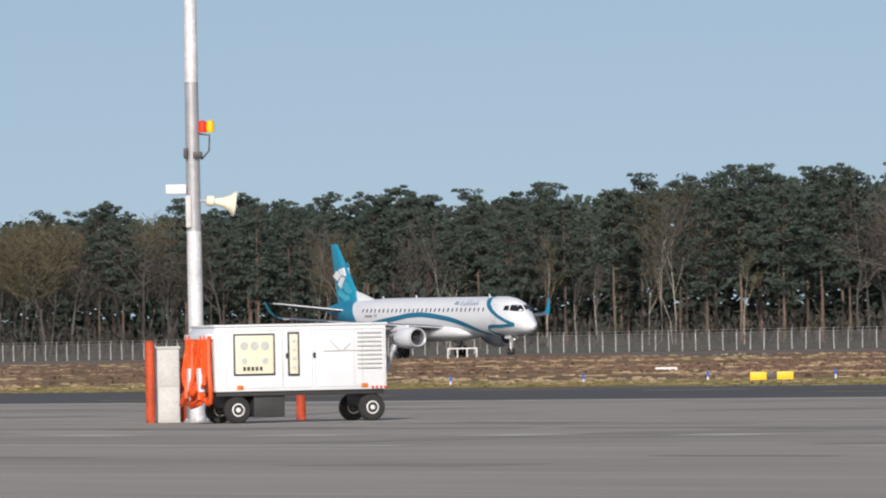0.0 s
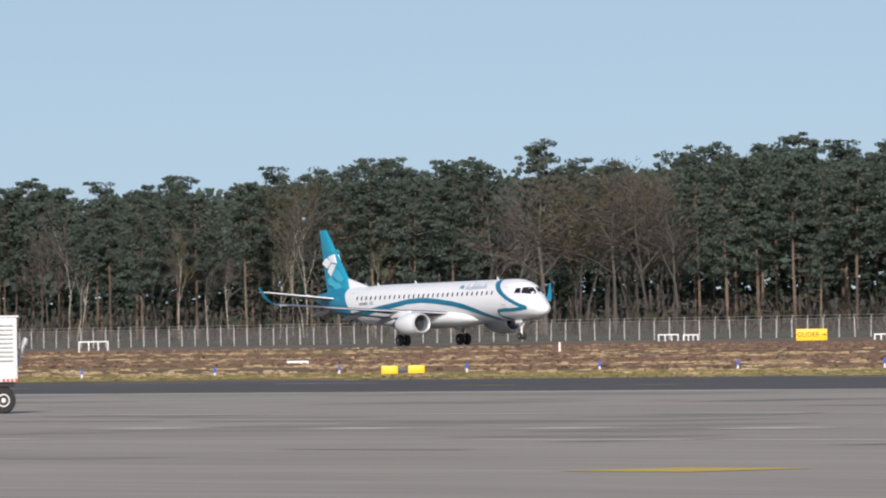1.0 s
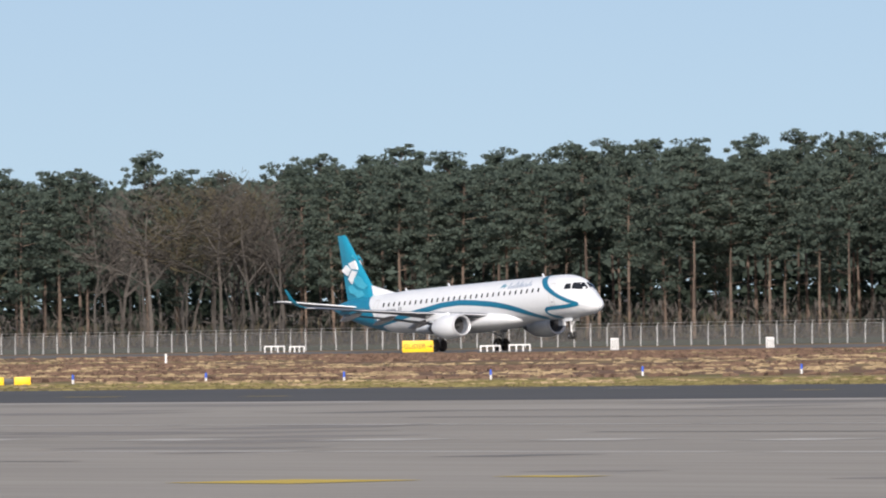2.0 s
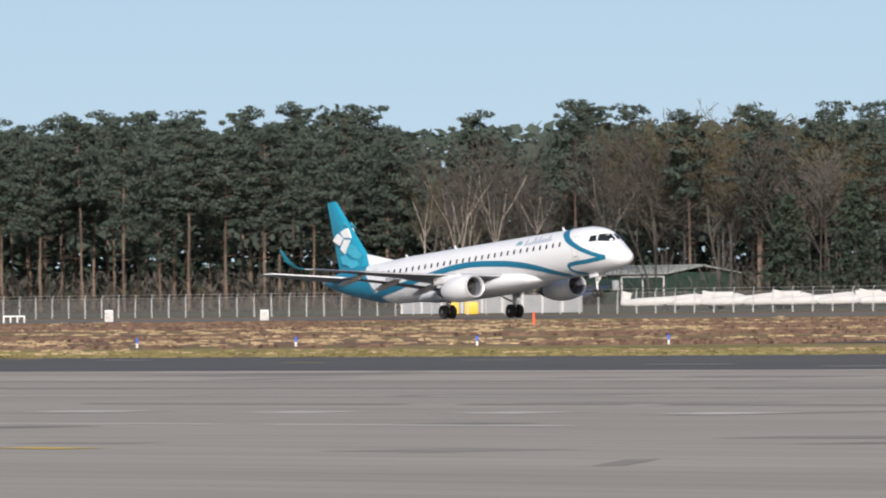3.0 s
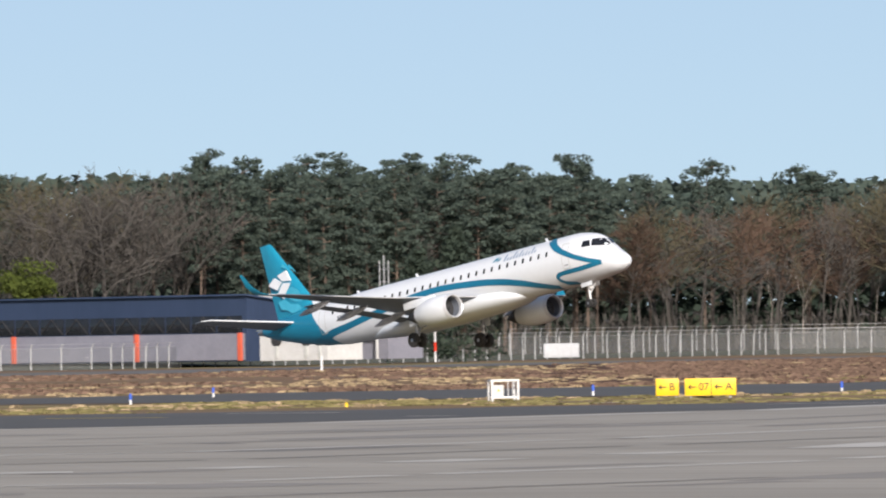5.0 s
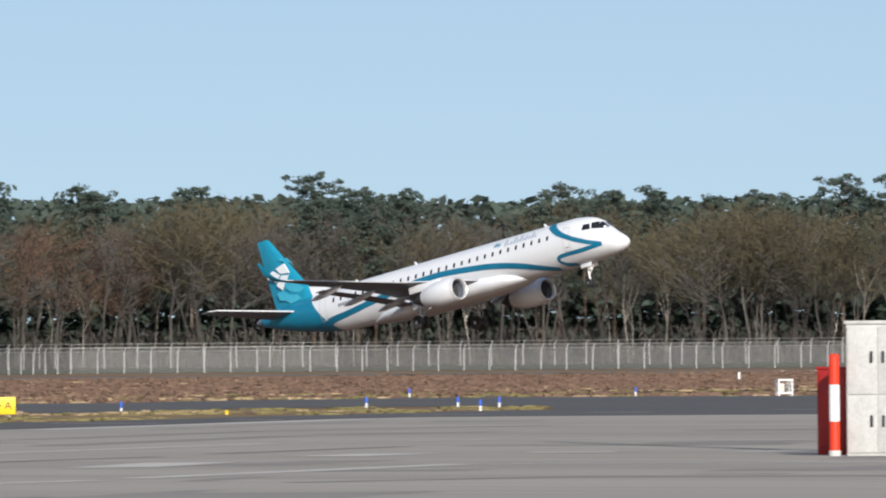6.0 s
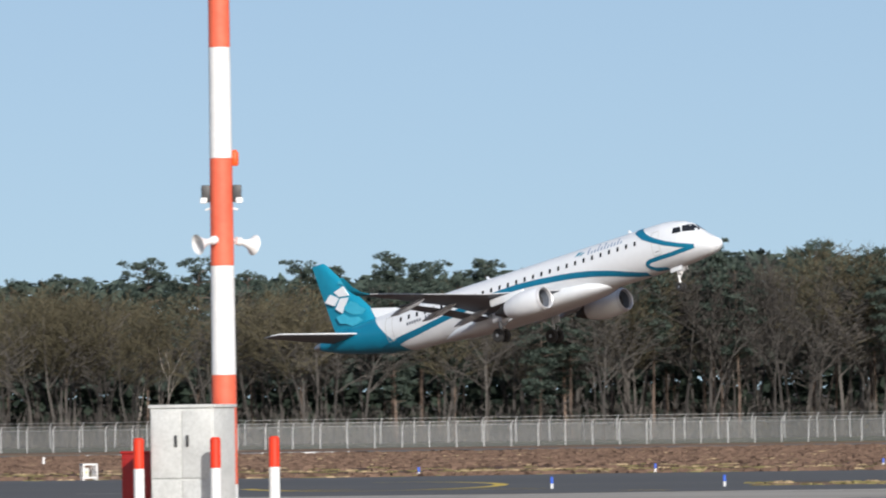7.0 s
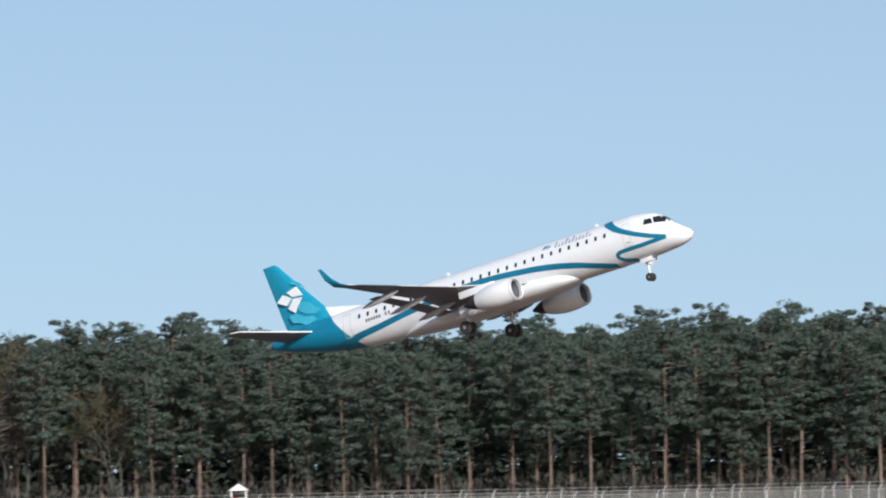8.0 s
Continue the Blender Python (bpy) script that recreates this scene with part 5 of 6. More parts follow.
def lateral(y, b):
    return (y * math.tan(radians(b)), y)


def scaled(y, b):
    """Lines on the apron keep their share of the distance to its edge."""
    k = edge(E_APRON, b) / 145
    return (y * k * math.tan(radians(b)), y * k)


b = -63.5
while b < -33:
    stroke("dashed_line", scaled(94, b), scaled(94, b + 0.5), 1.6, LINE_WHITE, 0.012, "worn white dashed line on concrete")
    b += 1.22
for y, w, mt in ((85, 0.7, LINE_WHITE), (109, 0.6, LINE_WHITE), (143.2, 1.3, LINE_WHITE), (127, 0.8, STAIN), (101, 0.5, JOINT), (76, 0.5, STAIN), (118, 1.2, STAIN)):
    bb = -64
    while bb < -32:
        ln = rng.uniform(0.8, 2.4)
        if rng.random() < (0.85 if mt is not STAIN else 0.6):
            stroke("apron_line", scaled(y + rng.uniform(-0.1, 0.1), bb), scaled(y, bb + ln), w, mt, 0.011, "thin worn line across the concrete")
        bb += ln + rng.uniform(0, 0.4)
for i in range(110):
    y = rng.uniform(66, 140)
    bb = rng.uniform(-64, -33)
    ln = rng.uniform(0.15, 1.3)
    stroke("apron_patch", scaled(y, bb), scaled(y + rng.uniform(-0.3, 0.3), bb + ln), rng.uniform(0.4, 4.0), JOINT if i % 9 == 0 else STAIN, 0.0085 + 0.00001 * i, "darker worn patch of concrete")
stroke("yellow_line", scaled(68, -56.85), scaled(68, -56.1), 2.0, LINE_YELLOW, 0.012, "faded yellow taxi line on the apron")
stroke("yellow_line", scaled(71, -55.2), scaled(71, -54.75), 0.7, LINE_YELLOW, 0.012, "faded yellow taxi line on the apron")
for k in range(26):
    bb = -62 + k * 1.05
    y = edge(E_APRON, bb) + rng.choice((6, 12, 20, 26)) * rng.uniform(0.8, 1.1)
    stroke("taxi_mark", lateral(y, bb), lateral(y, bb + rng.uniform(0.25, 0.7)), 0.5, rng.choice((LINE_WHITE, LINE_YELLOW, LINE_WHITE)), 0.016, "worn short marking on dark asphalt")
arc = [at(-37.2 + 0.75 * math.sin(a), 315 - 22 * math.cos(a)) for a in [i * math.pi / 14 for i in range(-6, 15)]]
for a, c in zip(arc, arc[1:]):
    stroke("yellow_curve", a.xy, c.xy, 0.45, LINE_YELLOW, 0.018, "curved yellow taxi guide line")
wall_a, wall_b = lateral(edge(E_RWY_NEAR, -38.9) - 1.5, -38.9), lateral(edge(E_RWY_NEAR, -37.3) - 1.5, -37.3)
bm = bmesh.new()
mid, span = (Vector(wall_a) + Vector(wall_b)) / 2, Vector(wall_b) - Vector(wall_a)
box(bm, (mid.x, mid.y, 0.045), (span.length, 0.3, 0.09), 0.01, Matrix.Rotation(math.atan2(span.y, span.x), 4, "Z"))
tagged(link("kerb_wall", bm, PAINT_WHITE), "low white concrete kerb along the runway edge", "kerb")


# ---- markers, signs and small things in the grass ----
def marker_stake(p, h=0.36):
    s = empty("marker_stake", Matrix.Translation(p), "blue and white edge marker stake in the grass", "marker", "taxiway edge markers")
    bm = bmesh.new()
    rod(bm, (0, 0, 0), (0, 0, h * 0.45), 0.038, 0.038, 10)
    part("post", bm, PAINT_WHITE, s)
    bm = bmesh.new()
    spin(bm, [(h * 0.45, 0.042), (h * 0.92, 0.042), (h, 0.025)], (0, 0, 0), "z", 10)
    part("cap", bm, BLUE, s, "blue reflective cap")
    return s


st = None
for b, d in ((-61.3, 376), (-60.65, 376), (-59.97, 378), (-59.2, 376), (-58.48, 378), (-57.74, 377), (-56.97, 374), (-56.17, 362), (-55.32, 358), (-54.44, 365), (-53.52, 362), (-52.47, 352), (-51.36, 345),
             (-49.5, 308), (-48.96, 350), (-46.8, 312), (-46.32, 347), (-44.12, 318), (-42.68, 313), (-41.26, 328), (-41.01, 399), (-40.73, 327), (-40.6, 306), (-40.49, 324), (-39.7, 392), (-36.93, 378), (-36.16, 292), (-35.56, 380), (-35.16, 291), (-34.24, 400)):
    st = marker_stake(at(b, d)) if st is None else copy_thing(st, Matrix.Translation(at(b, d)))


def text(s, size, mat, parent, x, z, y):
    cu = bpy.data.curves.new("lettering", "FONT")
    cu.body, cu.size, cu.extrude, cu.align_x, cu.align_y = s, size, 0.006, "CENTER", "CENTER"
    tmp = new("lettering", cu)
    me = bpy.data.meshes.new_from_object(tmp)
    bpy.data.objects.remove(tmp)
    me.transform(Matrix.Translation((x, y, z)) @ Matrix.Rotation(math.pi / 2, 4, "X"))
    me.materials.clear()
    me.materials.append(mat)
    o = new("lettering", me)
    o.parent = parent
    o["label"] = "black lettering"
    return o


def arrow(parent, x, z, y, L, d):
    bm = bmesh.new()
    box(bm, (x, y, z), (L, 0.012, L * 0.14))
    for s in (-1, 1):
        box(bm, (x + d * L * 0.33, y, z + s * L * 0.14), (L * 0.48, 0.012, L * 0.14), 0, Matrix.Rotation(s * d * 0.72, 4, "Y"))
    part("arrow", bm, BLACK, parent, "black arrow")


def sign(name, p, w, h, z0, label):
    s = empty(name, facing(p), label, "sign")
    bm = bmesh.new()
    box(bm, (0, 0, z0 + h / 2), (w, 0.14, h), 0.015)
    part("panel", bm, YELLOW, s, "yellow sign panel")
    for x in (-w * 0.38, w * 0.38):
        bm = bmesh.new()
        rod(bm, (x, 0.02, 0), (x, 0.02, z0 + 0.05), 0.035, 0.035, 8)
        part("leg", bm, GALV, s)
    return s


g1 = sign("guidance_sign", at(-55.74, 735), 2.3, 0.86, 0.12, "yellow airfield sign lettered GLIDER with an arrow")
text("GLIDER", 0.5, BLACK, g1, -0.24, 0.55, -0.08)
arrow(g1, 0.88, 0.55, -0.08, 0.36, 1)
g2 = sign("guidance_sign", at(-43.69, 300), 0.70, 0.52, 0.08, "yellow airfield sign with arrow and letter B")
text("B", 0.32, BLACK, g2, 0.14, 0.34, -0.08)
arrow(g2, -0.14, 0.34, -0.08, 0.22, -1)
g3 = sign("guidance_sign", at(-43.44, 298), 1.55, 0.52, 0.08, "yellow airfield sign with arrows, 07 and A")
text("07", 0.32, BLACK, g3, -0.2, 0.34, -0.08)
text("A", 0.32, BLACK, g3, 0.55, 0.34, -0.08)
arrow(g3, -0.55, 0.34, -0.08, 0.22, -1)
arrow(g3, 0.25, 0.34, -0.08, 0.22, -1)
bm = bmesh.new()
box(bm, (0.02, -0.075, 0.34), (0.02, 0.012, 0.5))
part("divider", bm, BLACK, g3)


def cage(p, w, h, label):
    c = empty("equipment_cage", facing(p, extra=12), label, "cage")
    for x in (-w / 2, w / 2):
        for y in (-0.25, 0.25):
            bm = bmesh.new()
            box(bm, (x, y, h / 2), (0.06, 0.06, h), 0.008)
            part("post", bm, PAINT_WHITE, c)
    for z in (h - 0.03, 0.12):
        for y in (-0.25, 0.25):
            bm = bmesh.new()
            box(bm, (0, y, z), (w, 0.06, 0.06), 0.008)
            part("rail", bm, PAINT_WHITE, c)
    for x in (-w / 2, w / 2):
        bm = bmesh.new()
        box(bm, (x, 0, h - 0.03), (0.06, 0.5, 0.06), 0.008)
        part("rail", bm, PAINT_WHITE, c)
    bm = bmesh.new()
    box(bm, (-w * 0.2, 0.05, h * 0.45), (w * 0.4, 0.25, h * 0.6), 0.02)
    part("device", bm, CAB_GREY, c, "grey device inside the frame")
    bm = bmesh.new()
    box(bm, (-w * 0.2, -0.085, h * 0.5), (0.06, 0.02, 0.06), 0.005)
    part("warning_label", bm, YELLOW, c)
    for x in (w * 0.12, w * 0.3):
        bm = bmesh.new()
        rod(bm, (x, -0.25, 0.1), (x, -0.25, h - 0.05), 0.012, 0.012, 6)
        part("bar", bm, PAINT_WHITE, c)
    return c


cage(at(-44.64, 299), 0.8, 0.66, "white tubular frame guarding a small device")
cage(at(-38.84, 380), 0.52, 0.66, "white tubular frame guarding a small device")


def barrier(p, w, h, label):
    c = empty("frame_barrier", facing(p, extra=10), label, "barrier", "white frames beside the runway")
    for x in np.linspace(-w / 2, w / 2, 4):
        bm = bmesh.new()
        box(bm, (x, 0, h / 2), (0.1, 0.1, h), 0.01)
        part("post", bm, PAINT_WHITE, c)
    bm = bmesh.new()
    box(bm, (0, 0, h - 0.05), (w, 0.12, 0.1), 0.01)
    part("rail", bm, PAINT_WHITE, c)
    return c


for b, d, w, h in ((-59.9, 815, 2.4, 0.9), (-56.57, 850, 1.7, 0.6), (-56.44, 850, 1.25, 0.55), (-58.72, 470, 0.95, 0.22), (-55.32, 760, 1.5, 0.5), (-55.15, 758, 1.6, 0.55), (-54.6, 745, 0.5, 0.9), (-53.7, 735, 0.5, 0.8)):
    barrier(at(b, d), w, h, "low white frame barrier beside the runway")
yb = empty("drain_marker", facing(at(-58.11, 369)), "two yellow marker boxes joined by a dark bar", "marker box")
for x, w in ((-0.5, 0.62), (0.5, 0.62)):
    bm = bmesh.new()
    box(bm, (x, 0, 0.17), (w, 0.3, 0.34), 0.03)
    part("box", bm, YELLOW, yb, "yellow box")
bm = bmesh.new()
box(bm, (0, 0.02, 0.15), (0.4, 0.2, 0.26), 0.02)
part("link_bar", bm, DARK, yb)
for b, d, h, mt, lb in ((-57.2, 610, 0.6, PAINT_WHITE, "white marker post in the grass"), (-52.14, 560, 0.75, ORANGE_CABLE, "orange marker post in the grass"), (-45.69, 640, 1.0, PAINT_WHITE, "white marker post in the grass"),
                        (-39.1, 560, 0.5, PAINT_WHITE, "white marker post in the grass"), (-47.6, 330, 0.13, YELLOW, "low yellow edge light"), (-45.55, 285, 0.13, YELLOW, "low yellow edge light"), (-42.07, 300, 0.13, YELLOW, "low yellow edge light")):
    bm = bmesh.new()
    rr = 0.07 if h > 0.3 else 0.045
    spin(bm, [(0, rr * 1.3), (0.04, rr), (h * 0.9, rr * 0.93), (h, rr * 0.6)], (0, 0, 0), "z", 10)
    o = tagged(link("marker_post", bm, mt), lb, "marker post")
    o.location = at(b, d)


# ---- glider field: hangars, trailers, containers ----
HANGAR_BLUE = material("dark_blue_cladding", srgb(52, 66, 92), srgb(44, 58, 82), 0.6, 0.5, stretch=(1, 1, 0.2))
HANGAR_GREEN = material("dark_green_cladding", srgb(44, 66, 58), srgb(36, 56, 50), 0.6, 0.6)
ROOF_GREY = material("grey_roof_sheet", (0.30, 0.33, 0.32, 1), (0.24, 0.27, 0.26, 1), 0.8, 0.6)
PALE_WALL = material("pale_lilac_wall", (0.25, 0.25, 0.295, 1), (0.205, 0.205, 0.245, 1), 0.7, 0.6)
CONTAINER_GREEN = material("faded_green_container", srgb(122, 152, 132), srgb(106, 138, 118), 1.0, 0.6)
TARP = material("pale_grey_tarp", (0.50, 0.52, 0.54, 1), (0.40, 0.42, 0.44, 1), 0.8, 0.6)
HUT_WHITE = material("chalk_white_render", (0.66, 0.66, 0.65, 1), (0.52, 0.52, 0.51, 1), 0.9, 0.8)


def spot(b, y, z=0.45):
    return Vector((y * math.tan(radians(b)), y, z))


def blue_hangar():
    p, L, D = spot(-46.12, 541), 33.0, 13.0
    h = empty("blue_hangar", Matrix.Translation(p), "long dark blue hangar with a sloping roof and window band", "hangar")
    hf, hb = 5.1, 3.5
    bm = bmesh.new()
    pts = [(0, hf), (D, hb), (D, 0), (0, 0)]
    va = [bm.verts.new((0, y, z)) for y, z in pts]
    vb = [bm.verts.new((-L, y, z)) for y, z in pts]
    bm.faces.new(va)
    bm.faces.new(vb[::-1])
    for i in range(4):
        bm.faces.new((va[i], vb[i], vb[(i + 1) % 4], va[(i + 1) % 4]))
    bmesh.ops.recalc_face_normals(bm, faces=bm.faces)
    part("wall", bm, HANGAR_BLUE, h, "dark blue metal cladding", smooth=False)
    bm = bmesh.new()
    box(bm, (-L / 2, D / 2, (hf + hb) / 2 + 0.1), (L + 0.6, math.hypot(D, hf - hb) + 0.6, 0.14), 0.02, Matrix.Rotation(-math.atan2(hf - hb, D), 4, "X"))
    part("roof", bm, HANGAR_BLUE, h)
    bm = bmesh.new()
    box(bm, (-L / 2, -0.06, 1.15), (L - 0.4, 0.1, 2.1), 0.01)
    part("lower_wall", bm, PALE_WALL, h, "pale lower wall panels", smooth=False)
    for i in range(11):
        x = -L + 1.6 + i * 2.95
        bm = bmesh.new()
        box(bm, (x, -0.05, 2.95), (2.75, 0.08, 1.3), 0.01)
        w = part("window", bm, GLASS_DARK, h, "dark window band pane")
        bm = bmesh.new()
        for a, c in (((x - 1.3, 2.35), (x, 3.55)), ((x, 3.55), (x + 1.3, 2.35))):
            rod(bm, (a[0], -0.13, a[1]), (c[0], -0.13, c[1]), 0.04, 0.04, 6)
        part("strut", bm, DARK, w)
    bm = bmesh.new()
    box(bm, (-L + 1.6, -0.14, 2.95), (2.4, 0.05, 0.9), 0.01)
    part("pale_pane", bm, TARP, h)
    for x in (-L + 6.0, -12.5, -0.6):
        bm = bmesh.new()
        box(bm, (x, -0.2, 1.15), (0.5, 0.12, 2.2), 0.02)
        part("door_post", bm, PAINT_ORANGE, h, "orange door post")
    bm = bmesh.new()
    box(bm, (-2, 5, 4.95), (2.4, 1.2, 0.5), 0.05)
    part("roof_vent", bm, HUT_WHITE, h)


blue_hangar()


def white_annex():
    p = spot(-45.85, 536)
    h = empty("white_annex", Matrix.Translation(p), "low white rendered building in front of the hangar", "building")
    bm = bmesh.new()
    box(bm, (0, 1.9, 1.15), (7.6, 3.8, 2.3), 0.04)
    part("wall", bm, HUT_WHITE, h, smooth=False)
    bm = bmesh.new()
    box(bm, (0, 1.9, 2.36), (7.9, 4.1, 0.12), 0.02)
    part("roof", bm, ROOF_GREY, h)
    for x in (-1.9, 1.4, 2.9):
        bm = bmesh.new()
        spin(bm, [(-0.12, 0.5), (0.0, 0.62), (0.06, 0.45)], (x, -0.02, 1.7), "y", 14)
        part("round_vent", bm, DARK, h, "dark round opening")
        bm = bmesh.new()
        box(bm, (x, -0.05, 0.7), (0.35, 0.06, 1.0), 0.01)
        part("pipe", bm, CAB_GREY, h)


white_annex()


def club_house():
    p = spot(-45.42, 548)
    h = empty("club_house", Matrix.Translation(p), "two-storey club house with dark blue roof and balcony", "building")
    bm = bmesh.new()
    box(bm, (0, 1.9, 2.3), (4.6, 3.8, 4.6), 0.03)
    part("wall", bm, HANGAR_BLUE, h, smooth=False)
    bm = bmesh.new()
    box(bm, (0, 1.9, 1.1), (4.64, 3.84, 2.2), 0.02)
    part("lower_wall", bm, PALE_WALL, h, "pale lower storey", smooth=False)
    bm = bmesh.new()
    box(bm, (0, 0.8, 4.9), (5.4, 2.9, 0.16), 0.03, Matrix.Rotation(0.33, 4, "X"))
    part("roof", bm, HANGAR_BLUE, h, "dark blue pitched roof")
    bm = bmesh.new()
    box(bm, (0, 3.3, 4.92), (5.4, 2.4, 0.16), 0.03, Matrix.Rotation(-0.33, 4, "X"))
    part("roof_back", bm, HANGAR_BLUE, h)
    for x in (-1.5, 0.0, 1.5):
        bm = bmesh.new()
        box(bm, (x, -0.04, 3.5), (1.2, 0.08, 1.3), 0.02)
        part("window", bm, GLASS_DARK, h)
    bm = bmesh.new()
    box(bm, (0, -0.7, 2.4), (5.0, 1.4, 0.14), 0.02)
    bl = part("balcony", bm, HUT_WHITE, h, "balcony with a pale railing")
    bm = bmesh.new()
    box(bm, (0, -1.38, 2.9), (5.0, 0.05, 0.75), 0.01)
    part("railing", bm, TARP, bl)
    for x in (-2.3, 0.0, 2.3):
        bm = bmesh.new()
        box(bm, (x, -1.25, 1.18), (0.16, 0.16, 2.36), 0.02)
        part("column", bm, HUT_WHITE, bl)


club_house()


def green_hangar():
    p = spot(-51.63, 548)
    h = empty("green_hangar", Matrix.Translation(p), "dark green metal shed with a low grey roof", "shed")
    bm = bmesh.new()
    box(bm, (0, 4, 1.5), (13.0, 8, 3.0), 0.03)
    part("wall", bm, HANGAR_GREEN, h, smooth=False)
    for s, y in ((1, 1.9), (-1, 6.1)):
        bm = bmesh.new()
        box(bm, (0, y, 3.25), (13.6, 4.6, 0.14), 0.02, Matrix.Rotation(s * 0.16, 4, "X"))
        part("roof", bm, ROOF_GREY, h, "grey sheet roof")
    bm = bmesh.new()
    box(bm, (3.2, -0.05, 1.35), (6.0, 0.1, 2.6), 0.02)
    d = part("sliding_door", bm, HANGAR_GREEN, h)
    for x in (0.2, 3.2, 6.2):
        bm = bmesh.new()
        box(bm, (x, -0.12, 1.35), (0.14, 0.05, 2.6), 0.01)
        part("door_trim", bm, PAINT_WHITE, d)
    bm = bmesh.new()
    box(bm, (3.2, -0.12, 2.65), (6.0, 0.05, 0.14), 0.01)
    part("door_trim", bm, PAINT_WHITE, d)
    for x in (-5.6, -0.8):
        bm = bmesh.new()
        box(bm, (x, -0.03, 1.9), (0.9, 0.06, 0.9), 0.01)
        part("window", bm, TARP, h)
    bm = bmesh.new()
    box(bm, (-4.6, -2.2, 1.35), (7.4, 3.4, 0.12), 0.02, Matrix.Rotation(0.3, 4, "X"))
    part("lean_to_roof", bm, HANGAR_BLUE, h, "blue-grey lean-to roof")


green_hangar()


def container(name, b, y, w, h, mat, label):
    c = empty(name, facing(spot(b, y, 0.2)), label, "container")
    bm = bmesh.new()
    box(bm, (0, 1.2, h / 2), (w, 2.4, h), 0.04)
    part("body", bm, mat, c, smooth=False)
    n = max(3, int(w / 0.45))
    for i in range(n):
        bm = bmesh.new()
        box(bm, (-w / 2 + (i + 0.5) * w / n, -0.025, h / 2), (w / n * 0.5, 0.05, h * 0.86), 0.01)
        part("rib", bm, mat, c)
    bm = bmesh.new()
    box(bm, (w * 0.28, -0.06, h / 2), (0.06, 0.06, h * 0.8), 0.01)
    part("lock_bar", bm, GALV, c)


container("storage_container", -49.52, 522, 2.2, 1.55, HUT_WHITE, "small white storage container behind the fence")
container("storage_container", -49.31, 522, 4.0, 1.55, CONTAINER_GREEN, "faded green storage container behind the fence")
container("storage_container", -49.02, 520, 4.2, 2.0, HUT_WHITE, "white storage container behind the fence")
container("storage_container", -44.3, 600, 3.0, 1.2, TARP, "small pale grey cabin behind the fence")
container("storage_container", -31.63, 772, 2.6, 1.6, TARP, "pale grey container behind the fence")


def trailer(b, y, L, fin, label):
    """A glider under white covers or in its long rounded trailer."""
    t = empty("glider_trailer", facing(spot(b, y, 0.15), extra=rng.uniform(-14, 14)), label, "glider trailer", "white gliders and trailers")
    bm = bmesh.new()
    rings = []
    for u, r, z in ((-0.5, 0.12, 0.62), (-0.46, 0.32, 0.66), (-0.3, 0.42, 0.72), (0.1, 0.5, 0.8), (0.35, 0.62, 0.9), (0.46, 0.5, 0.85), (0.5, 0.15, 0.75)):
        rings.append([bm.verts.new((u * L, r * math.copysign(abs(math.cos(a)) ** 0.7, math.cos(a)), z + r * 0.85 * math.sin(a))) for a in [2 * math.pi * i / 16 for i in range(16)]])
    for p, q in zip(rings, rings[1:]):
        for i in range(16):
            bm.faces.new((p[i], p[(i + 1) % 16], q[(i + 1) % 16], q[i]))
    bm.faces.new(rings[0])
    bm.faces.new(rings[-1])
    bmesh.ops.recalc_face_normals(bm, faces=bm.faces)
    part("body", bm, HUT_WHITE, t)
    if fin:
        bm = bmesh.new()
        box(bm, (-0.44 * L, 0, 1.15), (0.8, 0.16, 0.9), 0.06, Matrix.Rotation(0.2, 4, "Y"))
        part("fin_cover", bm, HUT_WHITE, t)
        bm = bmesh.new()
        box(bm, (0.25 * L, 0.3, 0.62), (1.0, 5.0, 0.12), 0.05)
        part("wing", bm, HUT_WHITE, t)
    else:
        bm = bmesh.new()
        box(bm, (0.15 * L, 0, 1.25), (L * 0.34, 0.95, 0.55), 0.12)
        part("hood", bm, HUT_WHITE, t)
    for x in (0.02, 0.14):
        bm = bmesh.new()
        spin(bm, [(-0.09, 0.15), (-0.09, 0.27), (0.09, 0.27), (0.09, 0.15)], (x * L, -0.5, 0.27), "y", 14)
        part("wheel", bm, RUBBER, t)


for i, (b, L) in enumerate(((-51.38, 7.5), (-51.12, 6.2), (-50.93, 6.8), (-50.72, 6.0), (-50.5, 7.4), (-50.27, 6.5), (-50.06, 5.5))):
    trailer(b, 517 + (i % 3), L, i % 2 == 0, "white glider or trailer parked behind the fence")


def caravan(b, y, w, h, label):
    c = empty("caravan", facing(spot(b, y, 0.15), extra=rng.uniform(-12, 12)), label, "caravan", "parked caravans")
    bm = bmesh.new()
    box(bm, (0, 1.0, 0.35 + (h - 0.35) / 2), (w, 2.0, h - 0.35), 0.22)
    part("body", bm, HUT_WHITE, c)
    for x in (-w * 0.25, w * 0.22):
        bm = bmesh.new()
        box(bm, (x, -0.01, h * 0.66), (w * 0.14, 0.05, h * 0.13), 0.02)
        part("window", bm, GLASS_DARK, c)
    bm = bmesh.new()
    spin(bm, [(-0.1, 0.15), (-0.1, 0.3), (0.1, 0.3), (0.1, 0.15)], (0, 0.1, 0.3), "y", 14)
    part("wheel", bm, RUBBER, c)
    bm = bmesh.new()
    rod(bm, (w / 2, 1, 0.4), (w / 2 + 1.0, 1, 0.4), 0.04, 0.04, 8)
    part("drawbar", bm, GALV, c)


for b, w, h in ((-48.74, 3.6, 1.9), (-48.55, 3.2, 1.5), (-48.4, 3.0, 2.2), (-48.22, 2.8, 1.7), (-48.05, 2.4, 1.6)):
    caravan(b, 521, w, h, "white caravan parked behind the fence")


